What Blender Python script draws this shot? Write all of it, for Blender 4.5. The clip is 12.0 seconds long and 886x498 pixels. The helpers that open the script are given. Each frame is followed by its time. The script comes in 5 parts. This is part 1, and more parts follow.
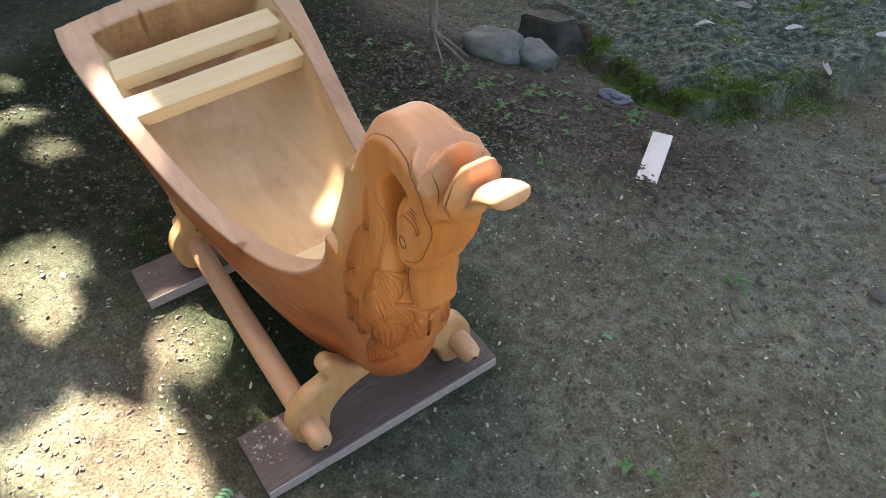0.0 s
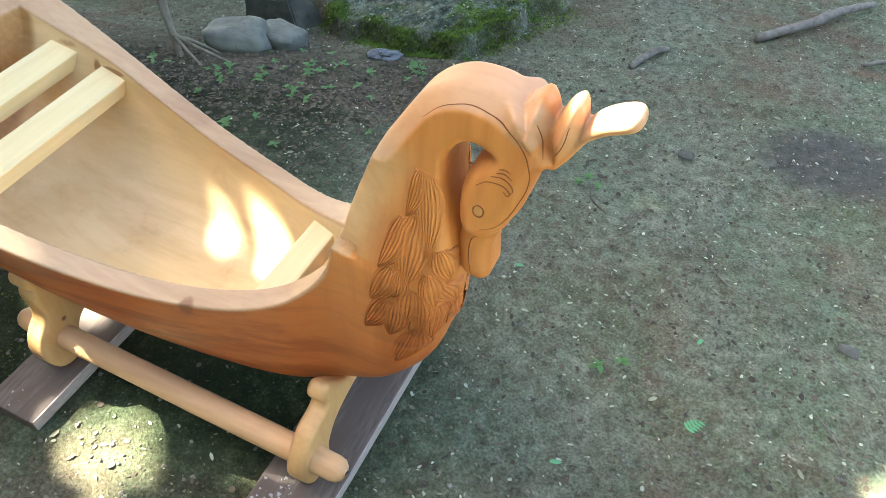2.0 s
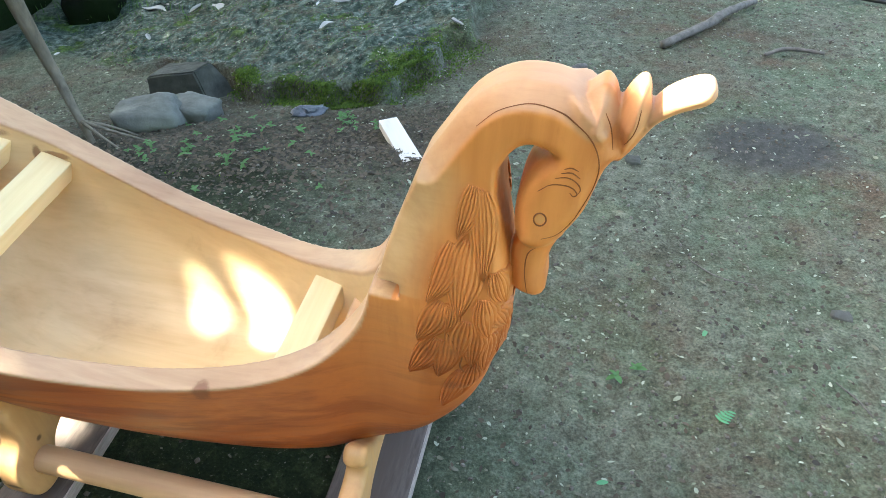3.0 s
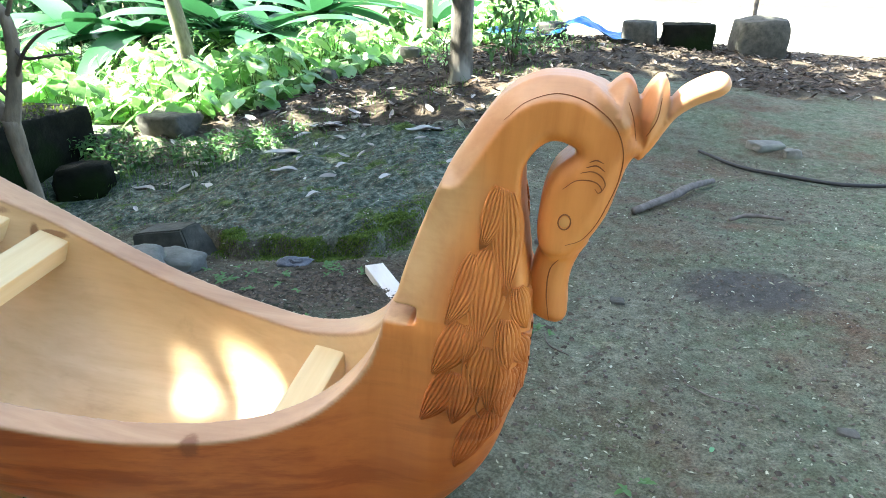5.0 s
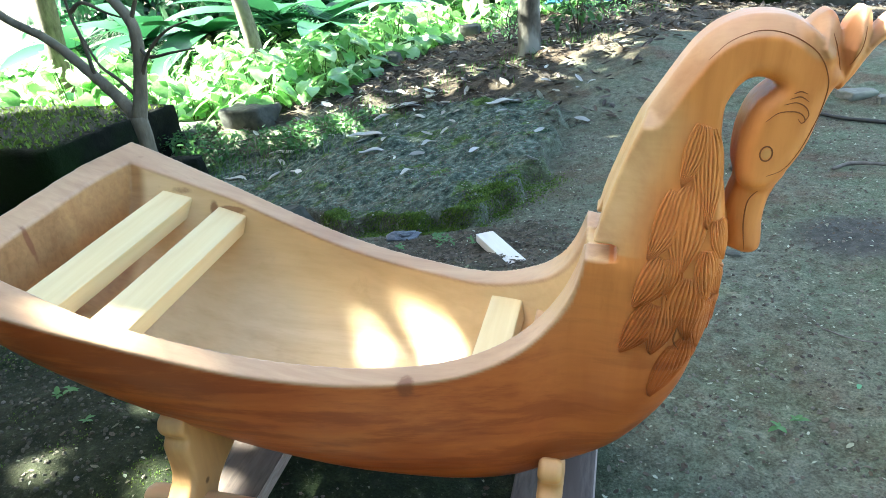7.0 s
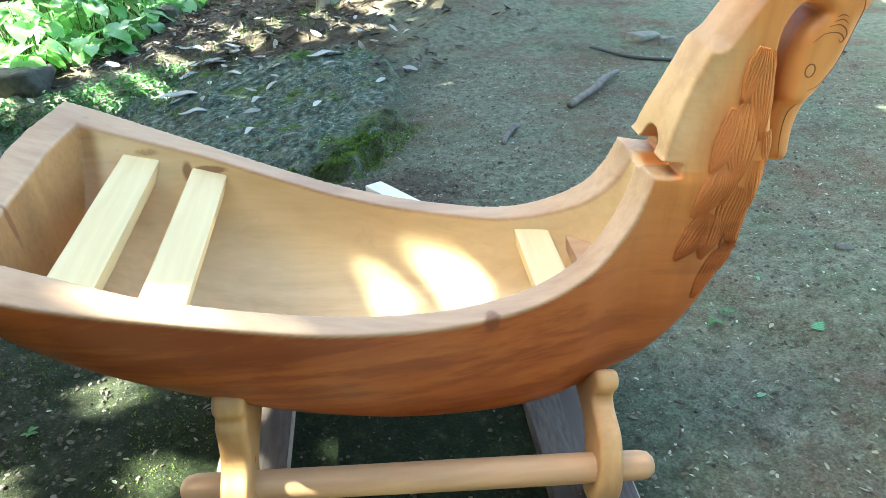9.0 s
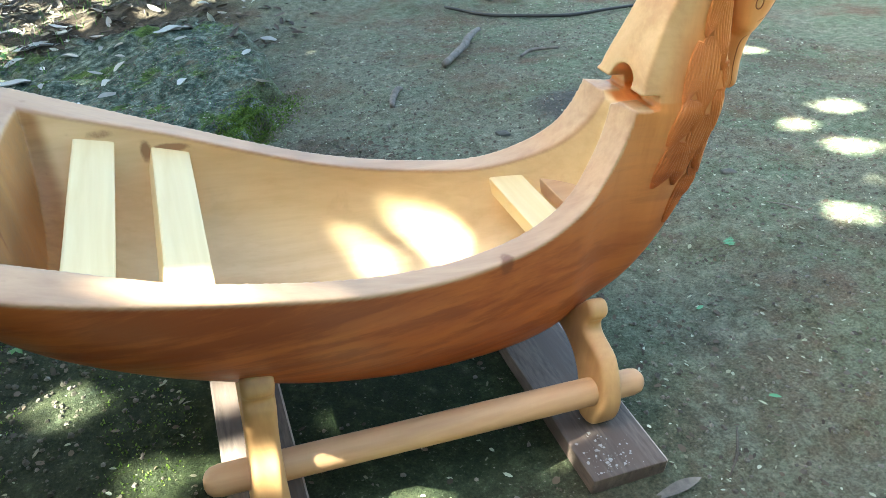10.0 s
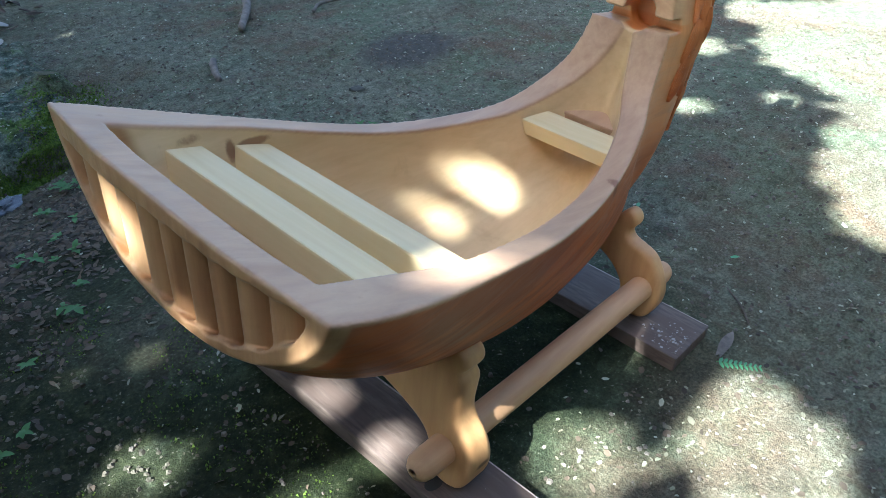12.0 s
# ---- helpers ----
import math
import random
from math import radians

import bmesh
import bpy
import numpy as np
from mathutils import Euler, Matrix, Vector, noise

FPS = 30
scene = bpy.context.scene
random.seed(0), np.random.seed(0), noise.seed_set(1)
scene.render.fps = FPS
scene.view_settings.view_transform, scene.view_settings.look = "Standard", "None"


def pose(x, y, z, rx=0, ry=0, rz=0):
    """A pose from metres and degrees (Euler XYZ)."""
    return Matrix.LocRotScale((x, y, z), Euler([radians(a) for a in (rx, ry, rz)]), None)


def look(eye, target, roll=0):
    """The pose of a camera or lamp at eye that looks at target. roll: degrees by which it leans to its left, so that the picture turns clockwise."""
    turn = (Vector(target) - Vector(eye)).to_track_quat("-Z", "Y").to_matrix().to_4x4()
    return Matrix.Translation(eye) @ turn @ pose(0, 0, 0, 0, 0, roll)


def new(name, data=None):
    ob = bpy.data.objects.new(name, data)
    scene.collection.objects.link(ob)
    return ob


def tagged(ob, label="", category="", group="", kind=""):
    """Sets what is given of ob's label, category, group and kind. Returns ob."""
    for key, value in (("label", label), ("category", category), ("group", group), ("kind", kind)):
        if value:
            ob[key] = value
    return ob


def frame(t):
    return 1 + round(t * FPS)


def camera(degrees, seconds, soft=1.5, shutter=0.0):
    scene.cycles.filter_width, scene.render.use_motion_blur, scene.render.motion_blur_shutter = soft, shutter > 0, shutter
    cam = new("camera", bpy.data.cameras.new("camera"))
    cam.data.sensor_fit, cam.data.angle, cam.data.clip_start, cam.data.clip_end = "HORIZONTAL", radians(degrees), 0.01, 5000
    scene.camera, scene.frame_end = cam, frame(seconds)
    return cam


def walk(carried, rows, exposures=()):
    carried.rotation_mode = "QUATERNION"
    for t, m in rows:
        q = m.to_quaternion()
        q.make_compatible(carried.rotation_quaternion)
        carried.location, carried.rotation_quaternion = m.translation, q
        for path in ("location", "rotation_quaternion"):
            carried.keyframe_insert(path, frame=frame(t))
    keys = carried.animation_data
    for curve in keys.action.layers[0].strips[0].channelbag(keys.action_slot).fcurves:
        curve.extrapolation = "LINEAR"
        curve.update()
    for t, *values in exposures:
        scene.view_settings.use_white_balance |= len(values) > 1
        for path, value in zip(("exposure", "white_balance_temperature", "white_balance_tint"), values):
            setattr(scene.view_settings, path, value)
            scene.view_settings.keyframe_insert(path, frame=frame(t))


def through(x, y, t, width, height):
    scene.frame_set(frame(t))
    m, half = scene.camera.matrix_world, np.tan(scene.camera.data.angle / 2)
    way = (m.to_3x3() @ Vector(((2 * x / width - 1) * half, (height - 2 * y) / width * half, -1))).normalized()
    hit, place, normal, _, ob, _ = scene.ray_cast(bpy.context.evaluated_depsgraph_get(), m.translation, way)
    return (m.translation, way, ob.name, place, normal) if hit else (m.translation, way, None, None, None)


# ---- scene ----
cam = camera(62.8, 12.0, 0.75)
PATH = [
    (0, (1.3480, -0.4892, 1.4678), (0.1389, 0.3782, 0.1316), 1.07),
    (0.5, (1.2357, -0.5817, 1.4479), (0.1682, 0.4070, 0.0757), 2.00),
    (1, (1.1316, -0.6406, 1.4589), (0.1926, 0.4668, 0.0835), 1.69),
    (1.5, (1.0631, -0.7012, 1.4556), (0.2815, 0.5179, 0.0761), 1.21),
    (2, (0.9548, -0.8010, 1.4251), (0.3631, 0.5365, 0.0610), 1.54),
    (2.5, (0.8437, -0.8341, 1.3990), (0.3740, 0.5782, 0.0631), 1.15),
    (2.7, (0.7904, -0.8373, 1.3861), (0.3524, 0.6125, 0.0799), -0.53),
    (4.3, (0.7011, -0.8823, 1.1115), (0.4754, 0.8933, 0.2193), -2.01),
    (4.5, (0.6989, -0.9173, 1.1067), (0.4201, 0.8846, 0.2848), -0.67),
    (5, (0.6978, -0.9811, 1.1012), (0.3571, 0.8454, 0.3609), 0.26),
    (5.5, (0.6901, -1.0113, 1.0851), (0.2860, 0.8184, 0.3858), -0.39),
    (6, (0.6635, -1.0332, 1.0807), (0.2130, 0.7931, 0.4012), -1.01),
    (6.5, (0.6174, -1.0692, 1.0777), (0.1239, 0.7306, 0.3587), -2.52),
    (7, (0.5045, -1.1165, 1.0906), (0.0212, 0.6591, 0.3075), -4.86),
    (7.2, (0.4664, -1.1353, 1.0974), (0.0812, 0.6497, 0.2817), -4.51),
    (8.8, (0.0651, -1.1620, 1.1048), (0.1994, 0.6025, 0.1728), -2.26),
    (9, (0.0008, -1.1669, 1.0897), (0.1565, 0.6005, 0.1666), -2.43),
    (9.5, (-0.1112, -1.1622, 1.0785), (0.1527, 0.5540, 0.0860), -3.60),
    (10, (-0.2879, -1.1304, 1.0786), (0.2863, 0.4986, 0.0702), -2.39),
    (10.5, (-0.5004, -1.1173, 1.0771), (0.2640, 0.4160, 0.0453), -3.26),
    (11, (-0.6723, -0.9941, 1.1032), (0.2246, 0.4625, 0.0670), -4.77),
    (11.5, (-0.8120, -0.8429, 1.0871), (0.2272, 0.4339, -0.0485), -1.37),
    (12, (-0.9255, -0.7420, 1.1108), (0.2814, 0.3803, -0.0223), -1.07),
]
walk(cam, [(t, look(eye, target, roll)) for t, eye, target, roll in PATH],
     [(0.0, 3.4, 7000, 17), (1.0, 3.95, 6750, 8), (1.5, 4.05, 6750, 5), (2.5, 4.2, 6600, 0), (5.5, 3.95, 6250, 5), (7.0, 3.98, 6000, -3), (9.5, 4.18, 6120, -6), (10.5, 3.9, 6200, -2), (11.0, 3.75, 6200, 0), (11.5, 3.45, 6200, 3), (12.0, 3.05, 5350, 4)])

SUN = Vector((-0.70, -0.06, 0.70)).normalized()
world = bpy.data.worlds.new("sky")
scene.world = world
world.use_nodes = True
wn = world.node_tree.nodes
sky = wn.new("ShaderNodeTexSky")
sky.sky_type, sky.sun_disc = "NISHITA", False
sky.sun_elevation = math.asin(SUN.z)
sky.sun_rotation = math.atan2(SUN.x, SUN.y)
sky.air_density, sky.dust_density = 1.0, 4.0
world.node_tree.links.new(sky.outputs[0], wn["Background"].inputs[0])
wn["Background"].inputs[1].default_value = 0.055
sun_data = bpy.data.lights.new("sun", "SUN")
sun_data.energy, sun_data.angle, sun_data.color = 5.0, radians(0.45), (1.0, 0.95, 0.86)
sun = new("sun", sun_data)
sun.matrix_world = look(SUN * 30, (0, 0, 0))

# ---- materials ----


def nodes_of(name):
    m = bpy.data.materials.new(name)
    m.use_nodes = True
    t = m.node_tree
    return m, t, t.nodes["Principled BSDF"]


def put(t, kind, **inputs):
    n = t.nodes.new(kind)
    for k, v in inputs.items():
        n.inputs[k.replace("_", " ")].default_value = v
    return n


def link(t, a, b):
    t.links.new(a, b)


def coords(t, scale=(1, 1, 1), space="Object"):
    tc = t.nodes.new("ShaderNodeTexCoord")
    mp = t.nodes.new("ShaderNodeMapping")
    mp.inputs["Scale"].default_value = scale
    link(t, tc.outputs[space], mp.inputs["Vector"])
    return mp.outputs[0]


def fractal(t, vec, scale, detail=5.0, rough=0.55, distort=0.0):
    n = put(t, "ShaderNodeTexNoise", Scale=scale, Detail=detail, Roughness=rough, Distortion=distort)
    link(t, vec, n.inputs["Vector"])
    return n.outputs["Fac"]


def ramp(t, fac, stops):
    r = t.nodes.new("ShaderNodeValToRGB")
    els = r.color_ramp.elements
    while len(els) < len(stops):
        els.new(0.5)
    for e, (p, c) in zip(els, stops):
        e.position, e.color = p, (*c, 1)
    link(t, fac, r.inputs[0])
    return r.outputs[0]


def steps(t, fac, lo, hi):
    r = t.nodes.new("ShaderNodeMapRange")
    r.interpolation_type = "SMOOTHSTEP"
    r.inputs["From Min"].default_value, r.inputs["From Max"].default_value = lo, hi
    link(t, fac, r.inputs["Value"])
    return r.outputs[0]


def blend(t, fac, a, b, how="MIX"):
    m = t.nodes.new("ShaderNodeMix")
    m.data_type, m.blend_type = "RGBA", how
    if isinstance(fac, (int, float)):
        m.inputs[0].default_value = fac
    else:
        link(t, fac, m.inputs[0])
    for s, v in ((m.inputs[6], a), (m.inputs[7], b)):
        if isinstance(v, tuple):
            s.default_value = (*v, 1)
        else:
            link(t, v, s)
    return m.outputs[2]


def relief(t, bsdf, height, strength, dist=0.01):
    b = put(t, "ShaderNodeBump", Strength=strength, Distance=dist)
    link(t, height, b.inputs["Height"])
    link(t, b.outputs[0], bsdf.inputs["Normal"])


def wood(name, dark, light, warm, rough=0.45, stretch=(2.2, 16, 16), fine=(6, 90, 90), knots=0.0):
    """Planed wood with broad growth bands and a fine grain along its x axis."""
    m, t, b = nodes_of(name)
    band = fractal(t, coords(t, stretch), 1.0, 4, 0.5, 1.2)
    grain = fractal(t, coords(t, fine), 1.0, 6, 0.6, 0.4)
    blotch = fractal(t, coords(t, (1, 1, 1)), 5.0, 3, 0.5)
    c = ramp(t, band, [(0.3, dark), (0.55, light), (0.75, warm)])
    c = blend(t, 0.34, c, ramp(t, grain, [(0.3, dark), (0.7, light)]))
    c = blend(t, steps(t, blotch, 0.5, 0.75), c, blend(t, 0.35, c, warm))
    if knots:
        spots = put(t, "ShaderNodeTexVoronoi", Scale=4.0)
        link(t, coords(t, (1, 2.5, 2.5)), spots.inputs["Vector"])
        c = blend(t, steps(t, spots.outputs["Distance"], 0.09, 0.03), c, tuple(x * knots for x in dark))
    link(t, c, b.inputs["Base Color"])
    link(t, ramp(t, grain, [(0.2, (rough - 0.08,) * 3), (0.8, (rough + 0.14,) * 3)]), b.inputs["Roughness"])
    b.inputs["Specular IOR Level"].default_value = 0.35
    relief(t, b, grain, 0.12, 0.002)
    return m


def plain(name, a, bcol, scale=20.0, rough=0.8, bump=0.3, dist=0.005, stretch=(1, 1, 1), second=None):
    """A two-scale mottled surface."""
    m, t, b = nodes_of(name)
    v = coords(t, stretch)
    f = fractal(t, v, scale, 8, 0.62)
    big = fractal(t, v, scale * 0.17, 4, 0.5)
    c = ramp(t, f, [(0.3, a), (0.7, bcol)])
    if second:
        c = blend(t, steps(t, big, 0.45, 0.62), c, second)
    link(t, c, b.inputs["Base Color"])
    b.inputs["Roughness"].default_value = rough
    relief(t, b, f, bump, dist)
    return m


def foliage(name, a, b_col, through=0.45, rough=0.5, spread=0.25, stops=None):
    """Leaf: differs from leaf to leaf, lets part of the light through."""
    m, t, b = nodes_of(name)
    g = t.nodes.new("ShaderNodeNewGeometry")
    c = ramp(t, g.outputs["Random Per Island"], stops or [(spread, a), (1 - spread, b_col)])
    vein = fractal(t, coords(t), 30.0, 3)
    c = blend(t, 0.25, c, ramp(t, vein, [(0.3, a), (0.7, b_col)]))
    link(t, c, b.inputs["Base Color"])
    b.inputs["Roughness"].default_value = rough
    tr = t.nodes.new("ShaderNodeBsdfTranslucent")
    link(t, c, tr.inputs["Color"])
    mx = t.nodes.new("ShaderNodeMixShader")
    mx.inputs[0].default_value = through
    link(t, b.outputs[0], mx.inputs[1])
    link(t, tr.outputs[0], mx.inputs[2])
    link(t, mx.outputs[0], t.nodes["Material Output"].inputs[0])
    return m


OUT_C = ((0.30, 0.063, 0.016), (0.48, 0.132, 0.031), (0.39, 0.081, 0.020))
IN_C = ((0.58, 0.38, 0.19), (0.72, 0.52, 0.285), (0.65, 0.45, 0.23))
BOARD_C = ((0.20, 0.085, 0.03), (0.44, 0.235, 0.09), (0.33, 0.14, 0.05))
RIM_C = ((0.38, 0.215, 0.125), (0.56, 0.36, 0.22), (0.47, 0.275, 0.165))
TAIL_C = ((0.30, 0.15, 0.065), (0.58, 0.36, 0.18), (0.44, 0.22, 0.10))
NECK_C = ((0.455, 0.152, 0.037), (0.673, 0.276, 0.078), (0.564, 0.193, 0.051))
STAINS = [((0.135, -0.195, 0.455), (0.018, 0.03, 0.026)), ((-0.03, -0.205, 0.475), (0.012, 0.012, 0.007)), ((-0.50, 0.248, 0.577), (0.042, 0.025, 0.012)), ((-0.543, 0.246, 0.572), (0.010, 0.025, 0.028)),
          ((-0.418, 0.232, 0.540), (0.011, 0.025, 0.022)), ((-0.375, 0.232, 0.541), (0.036, 0.025, 0.009)), ((-0.608, -0.090, 0.600), (0.03, 0.008, 0.048)), ((-0.602, 0.262, 0.58), (0.012, 0.012, 0.06)), ((0.255, 0.11, 0.45), (0.02, 0.02, 0.02))]


def grainy(t, colours, stretch, grain):
    dark, light, warm = colours
    band = fractal(t, coords(t, stretch), 1.0, 4, 0.5, 1.2)
    blotch = fractal(t, coords(t), 5.0, 3, 0.5)
    c = ramp(t, band, [(0.3, dark), (0.55, light), (0.75, warm)])
    c = blend(t, 0.34, c, ramp(t, grain, [(0.32, dark), (0.62, light)]))
    pores = fractal(t, coords(t, (stretch[0] * 9, stretch[1] * 14, stretch[2] * 14)), 1.0, 3, 0.6)
    c = blend(t, steps(t, pores, 0.60, 0.74), c, blend(t, 0.25, c, dark))
    return blend(t, steps(t, blotch, 0.5, 0.75), c, blend(t, 0.35, c, warm))


def named(t, name):
    a = t.nodes.new("ShaderNodeAttribute")
    a.attribute_name = name
    return a.outputs["Fac"]


# one log: reddish bark-side outside, pale planed hollow, pinkish rim, brown stains and knots
WOOD_HULL, t_, b_ = nodes_of("carved hull wood")
grain_ = fractal(t_, coords(t_, (5, 70, 70)), 1.0, 6, 0.6, 0.4)
c_ = grainy(t_, OUT_C, (1.4, 11, 11), grain_)
streak = fractal(t_, coords(t_, (3.2, 6, 20)), 1.0, 6, 0.65, 0.25)
c_ = blend(t_, steps(t_, streak, 0.46, 0.60), c_, blend(t_, 0.6, c_, (0.21, 0.038, 0.011)))
grain_up = fractal(t_, coords(t_, (60, 60, 5)), 1.0, 6, 0.6, 0.4)
c_ = blend(t_, named(t_, "bow"), c_, grainy(t_, NECK_C, (8, 6, 1.5), grain_up))
c_ = blend(t_, named(t_, "tail"), c_, grainy(t_, TAIL_C, (6, 6, 1.5), grain_up))
inside = grainy(t_, IN_C, (1.6, 7, 7), grain_)
inside = blend(t_, steps(t_, fractal(t_, coords(t_, (3, 3, 3)), 1.0, 6, 0.65, 0.6), 0.50, 0.68), inside, blend(t_, 0.6, inside, (0.34, 0.18, 0.085)))
inside = blend(t_, named(t_, "board"), inside, grainy(t_, BOARD_C, (6, 5, 1.6), grain_))
c_ = blend(t_, named(t_, "inner"), c_, inside)
c_ = blend(t_, named(t_, "rim"), c_, grainy(t_, RIM_C, (1.5, 9, 9), grain_))
edge_noise = fractal(t_, coords(t_), 38.0, 5, 0.7)
for (x_, y_, z_), (a_, bb_, cc_) in STAINS:
    mp_ = t_.nodes.new("ShaderNodeMapping")
    mp_.vector_type = "POINT"
    mp_.inputs["Location"].default_value = (-x_ / a_, -y_ / bb_, -z_ / cc_)
    mp_.inputs["Scale"].default_value = (1 / a_, 1 / bb_, 1 / cc_)
    tc_ = t_.nodes.new("ShaderNodeTexCoord")
    link(t_, tc_.outputs["Object"], mp_.inputs["Vector"])
    ln_ = t_.nodes.new("ShaderNodeVectorMath")
    ln_.operation = "LENGTH"
    link(t_, mp_.outputs[0], ln_.inputs[0])
    ad_ = t_.nodes.new("ShaderNodeMath")
    ad_.operation = "ADD"
    link(t_, ln_.outputs["Value"], ad_.inputs[0])
    link(t_, edge_noise, ad_.inputs[1])
    c_ = blend(t_, steps(t_, ad_.outputs[0], 1.62, 1.12), c_, blend(t_, 0.7, c_, (0.17, 0.045, 0.018)))
link(t_, c_, b_.inputs["Base Color"])
link(t_, ramp(t_, grain_, [(0.2, (0.30,) * 3), (0.8, (0.56,) * 3)]), b_.inputs["Roughness"])
b_.inputs["Specular IOR Level"].default_value = 0.4
chisel = put(t_, "ShaderNodeTexVoronoi", Scale=1.0)
link(t_, coords(t_, (9, 24, 24)), chisel.inputs["Vector"])
hs_ = t_.nodes.new("ShaderNodeMath")
hs_.operation = "MULTIPLY_ADD"
link(t_, chisel.outputs["Distance"], hs_.inputs[0])
hs_.inputs[1].default_value = 0.45
link(t_, grain_, hs_.inputs[2])
relief(t_, b_, hs_.outputs[0], 0.2, 0.0022)
WOOD_NECK = wood("carved wood of the neck", (0.52, 0.225, 0.075), (0.68, 0.36, 0.135), (0.60, 0.27, 0.095), 0.42, (5, 5, 2), (50, 50, 12))
WOOD_RIM = wood("planed pinkish wood", *RIM_C, 0.4, (1.5, 9, 9), (5, 60, 60))
BROWN = foliage("brown leaf litter", (0.035, 0.026, 0.016), (0.135, 0.10, 0.065), 0.1, 0.8, 0.12)
WOOD_SLAT = wood("pale slat wood", (0.68, 0.50, 0.25), (0.80, 0.64, 0.37), (0.73, 0.56, 0.30), 0.5, (14, 1.5, 14), (80, 4, 80))
WOOD_LEG = wood("leg wood", (0.44, 0.22, 0.085), (0.66, 0.39, 0.17), (0.54, 0.28, 0.11), 0.42, (8, 8, 2), (60, 60, 6), 0.4)
WOOD_ROD = wood("rod wood", (0.50, 0.27, 0.13), (0.66, 0.40, 0.21), (0.57, 0.31, 0.16), 0.45, (1.5, 14, 14), (4, 80, 80))
WOOD_CUT = wood("carved line", (0.16, 0.055, 0.018), (0.24, 0.085, 0.028), (0.20, 0.065, 0.02), 0.7)
PLANK = plain("weathered plank", (0.075, 0.052, 0.040), (0.17, 0.125, 0.10), 26, 0.7, 0.35, 0.002, (5, 0.7, 3), (0.11, 0.075, 0.058))
PLANK_EDGE = plain("sawn plank edge", (0.34, 0.26, 0.22), (0.52, 0.43, 0.38), 40, 0.75, 0.2, 0.002, (5, 1, 5))
PLANK_LIME = plain("lime splashes", (0.26, 0.24, 0.23), (0.46, 0.44, 0.43), 60, 0.8)
OFFCUT = wood("bleached offcut", (0.66, 0.56, 0.46), (0.80, 0.74, 0.68), (0.74, 0.64, 0.55), 0.6, (12, 2, 12), (60, 5, 60))
ROCK = plain("grey rock", (0.05, 0.048, 0.04), (0.14, 0.135, 0.112), 14, 0.85, 0.7, 0.02, second=(0.10, 0.11, 0.075))
ROCK_DARK = plain("dark rock", (0.035, 0.034, 0.026), (0.10, 0.098, 0.075), 16, 0.85, 0.6, 0.015)
ROCK_PALE = plain("pale rock", (0.11, 0.108, 0.09), (0.23, 0.225, 0.19), 12, 0.85, 0.6, 0.02, second=(0.22, 0.23, 0.17))
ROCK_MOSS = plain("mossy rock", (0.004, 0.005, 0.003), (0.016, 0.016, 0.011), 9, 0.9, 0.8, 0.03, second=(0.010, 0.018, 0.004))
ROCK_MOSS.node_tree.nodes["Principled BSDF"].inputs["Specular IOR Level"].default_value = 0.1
MOSS = foliage("moss", (0.05, 0.10, 0.010), (0.16, 0.24, 0.028), 0.25, 0.8)
GRASS = foliage("grass blades", (0.05, 0.12, 0.02), (0.13, 0.25, 0.05), 0.4, 0.55)
WEED = foliage("weed leaves", (0.05, 0.14, 0.035), (0.12, 0.25, 0.07), 0.35, 0.5)
TARO = foliage("taro leaves", (0.20, 0.42, 0.09), (0.62, 0.78, 0.44), 0.35, 0.32, 0.3, [(0.0, (0.02, 0.10, 0.018)), (0.35, (0.09, 0.32, 0.045)), (0.65, (0.34, 0.64, 0.17)), (1.0, (0.76, 0.90, 0.58))])
BANANA = foliage("broad leaves", (0.008, 0.05, 0.02), (0.04, 0.14, 0.05), 0.25, 0.4)
CANOPY = foliage("tree leaves", (0.035, 0.08, 0.015), (0.08, 0.15, 0.03), 0.25, 0.5)
DRY = foliage("dry leaves", (0.05, 0.035, 0.025), (0.22, 0.17, 0.13), 0.1, 0.75, 0.12, [(0.0, (0.02, 0.015, 0.010)), (0.5, (0.055, 0.04, 0.028)), (0.8, (0.13, 0.10, 0.075)), (0.92, (0.30, 0.27, 0.22)), (1.0, (0.62, 0.59, 0.53))])
DRY_PALE = foliage("bleached dry leaves", (0.36, 0.33, 0.29), (0.62, 0.60, 0.56), 0.1, 0.75)
CRUMB = foliage("fallen leaflets", (0.16, 0.13, 0.085), (0.42, 0.44, 0.30), 0.15, 0.7, 0.1, [(0.0, (0.06, 0.045, 0.028)), (0.4, (0.15, 0.13, 0.085)), (0.75, (0.30, 0.31, 0.20)), (1.0, (0.56, 0.58, 0.46))])
LEAFLET = foliage("fresh leaflet", (0.07, 0.26, 0.10), (0.15, 0.38, 0.17), 0.2, 0.5)
CLOD = foliage("clods of soil", (0.03, 0.027, 0.016), (0.12, 0.105, 0.075), 0.0, 0.95, 0.1)
PEBBLE = foliage("pebbles and clods", (0.075, 0.06, 0.045), (0.23, 0.20, 0.165), 0.0, 0.9, 0.1)
BARK = plain("pale bark", (0.10, 0.082, 0.055), (0.27, 0.23, 0.165), 26, 0.85, 0.8, 0.008, (1, 1, 0.35), (0.22, 0.19, 0.14))
BARK_DARK = plain("dark bark", (0.06, 0.047, 0.034), (0.15, 0.12, 0.09), 30, 0.9, 0.8, 0.008, (1, 1, 0.3))
BARK_PATCHY = plain("patchy bark", (0.03, 0.027, 0.02), (0.12, 0.105, 0.08), 18, 0.9, 0.8, 0.01, (1, 1, 0.5), (0.27, 0.27, 0.235))
TARP = plain("blue plastic sheet", (0.004, 0.07, 0.30), (0.012, 0.19, 0.55), 8, 0.35, 0.4, 0.02)
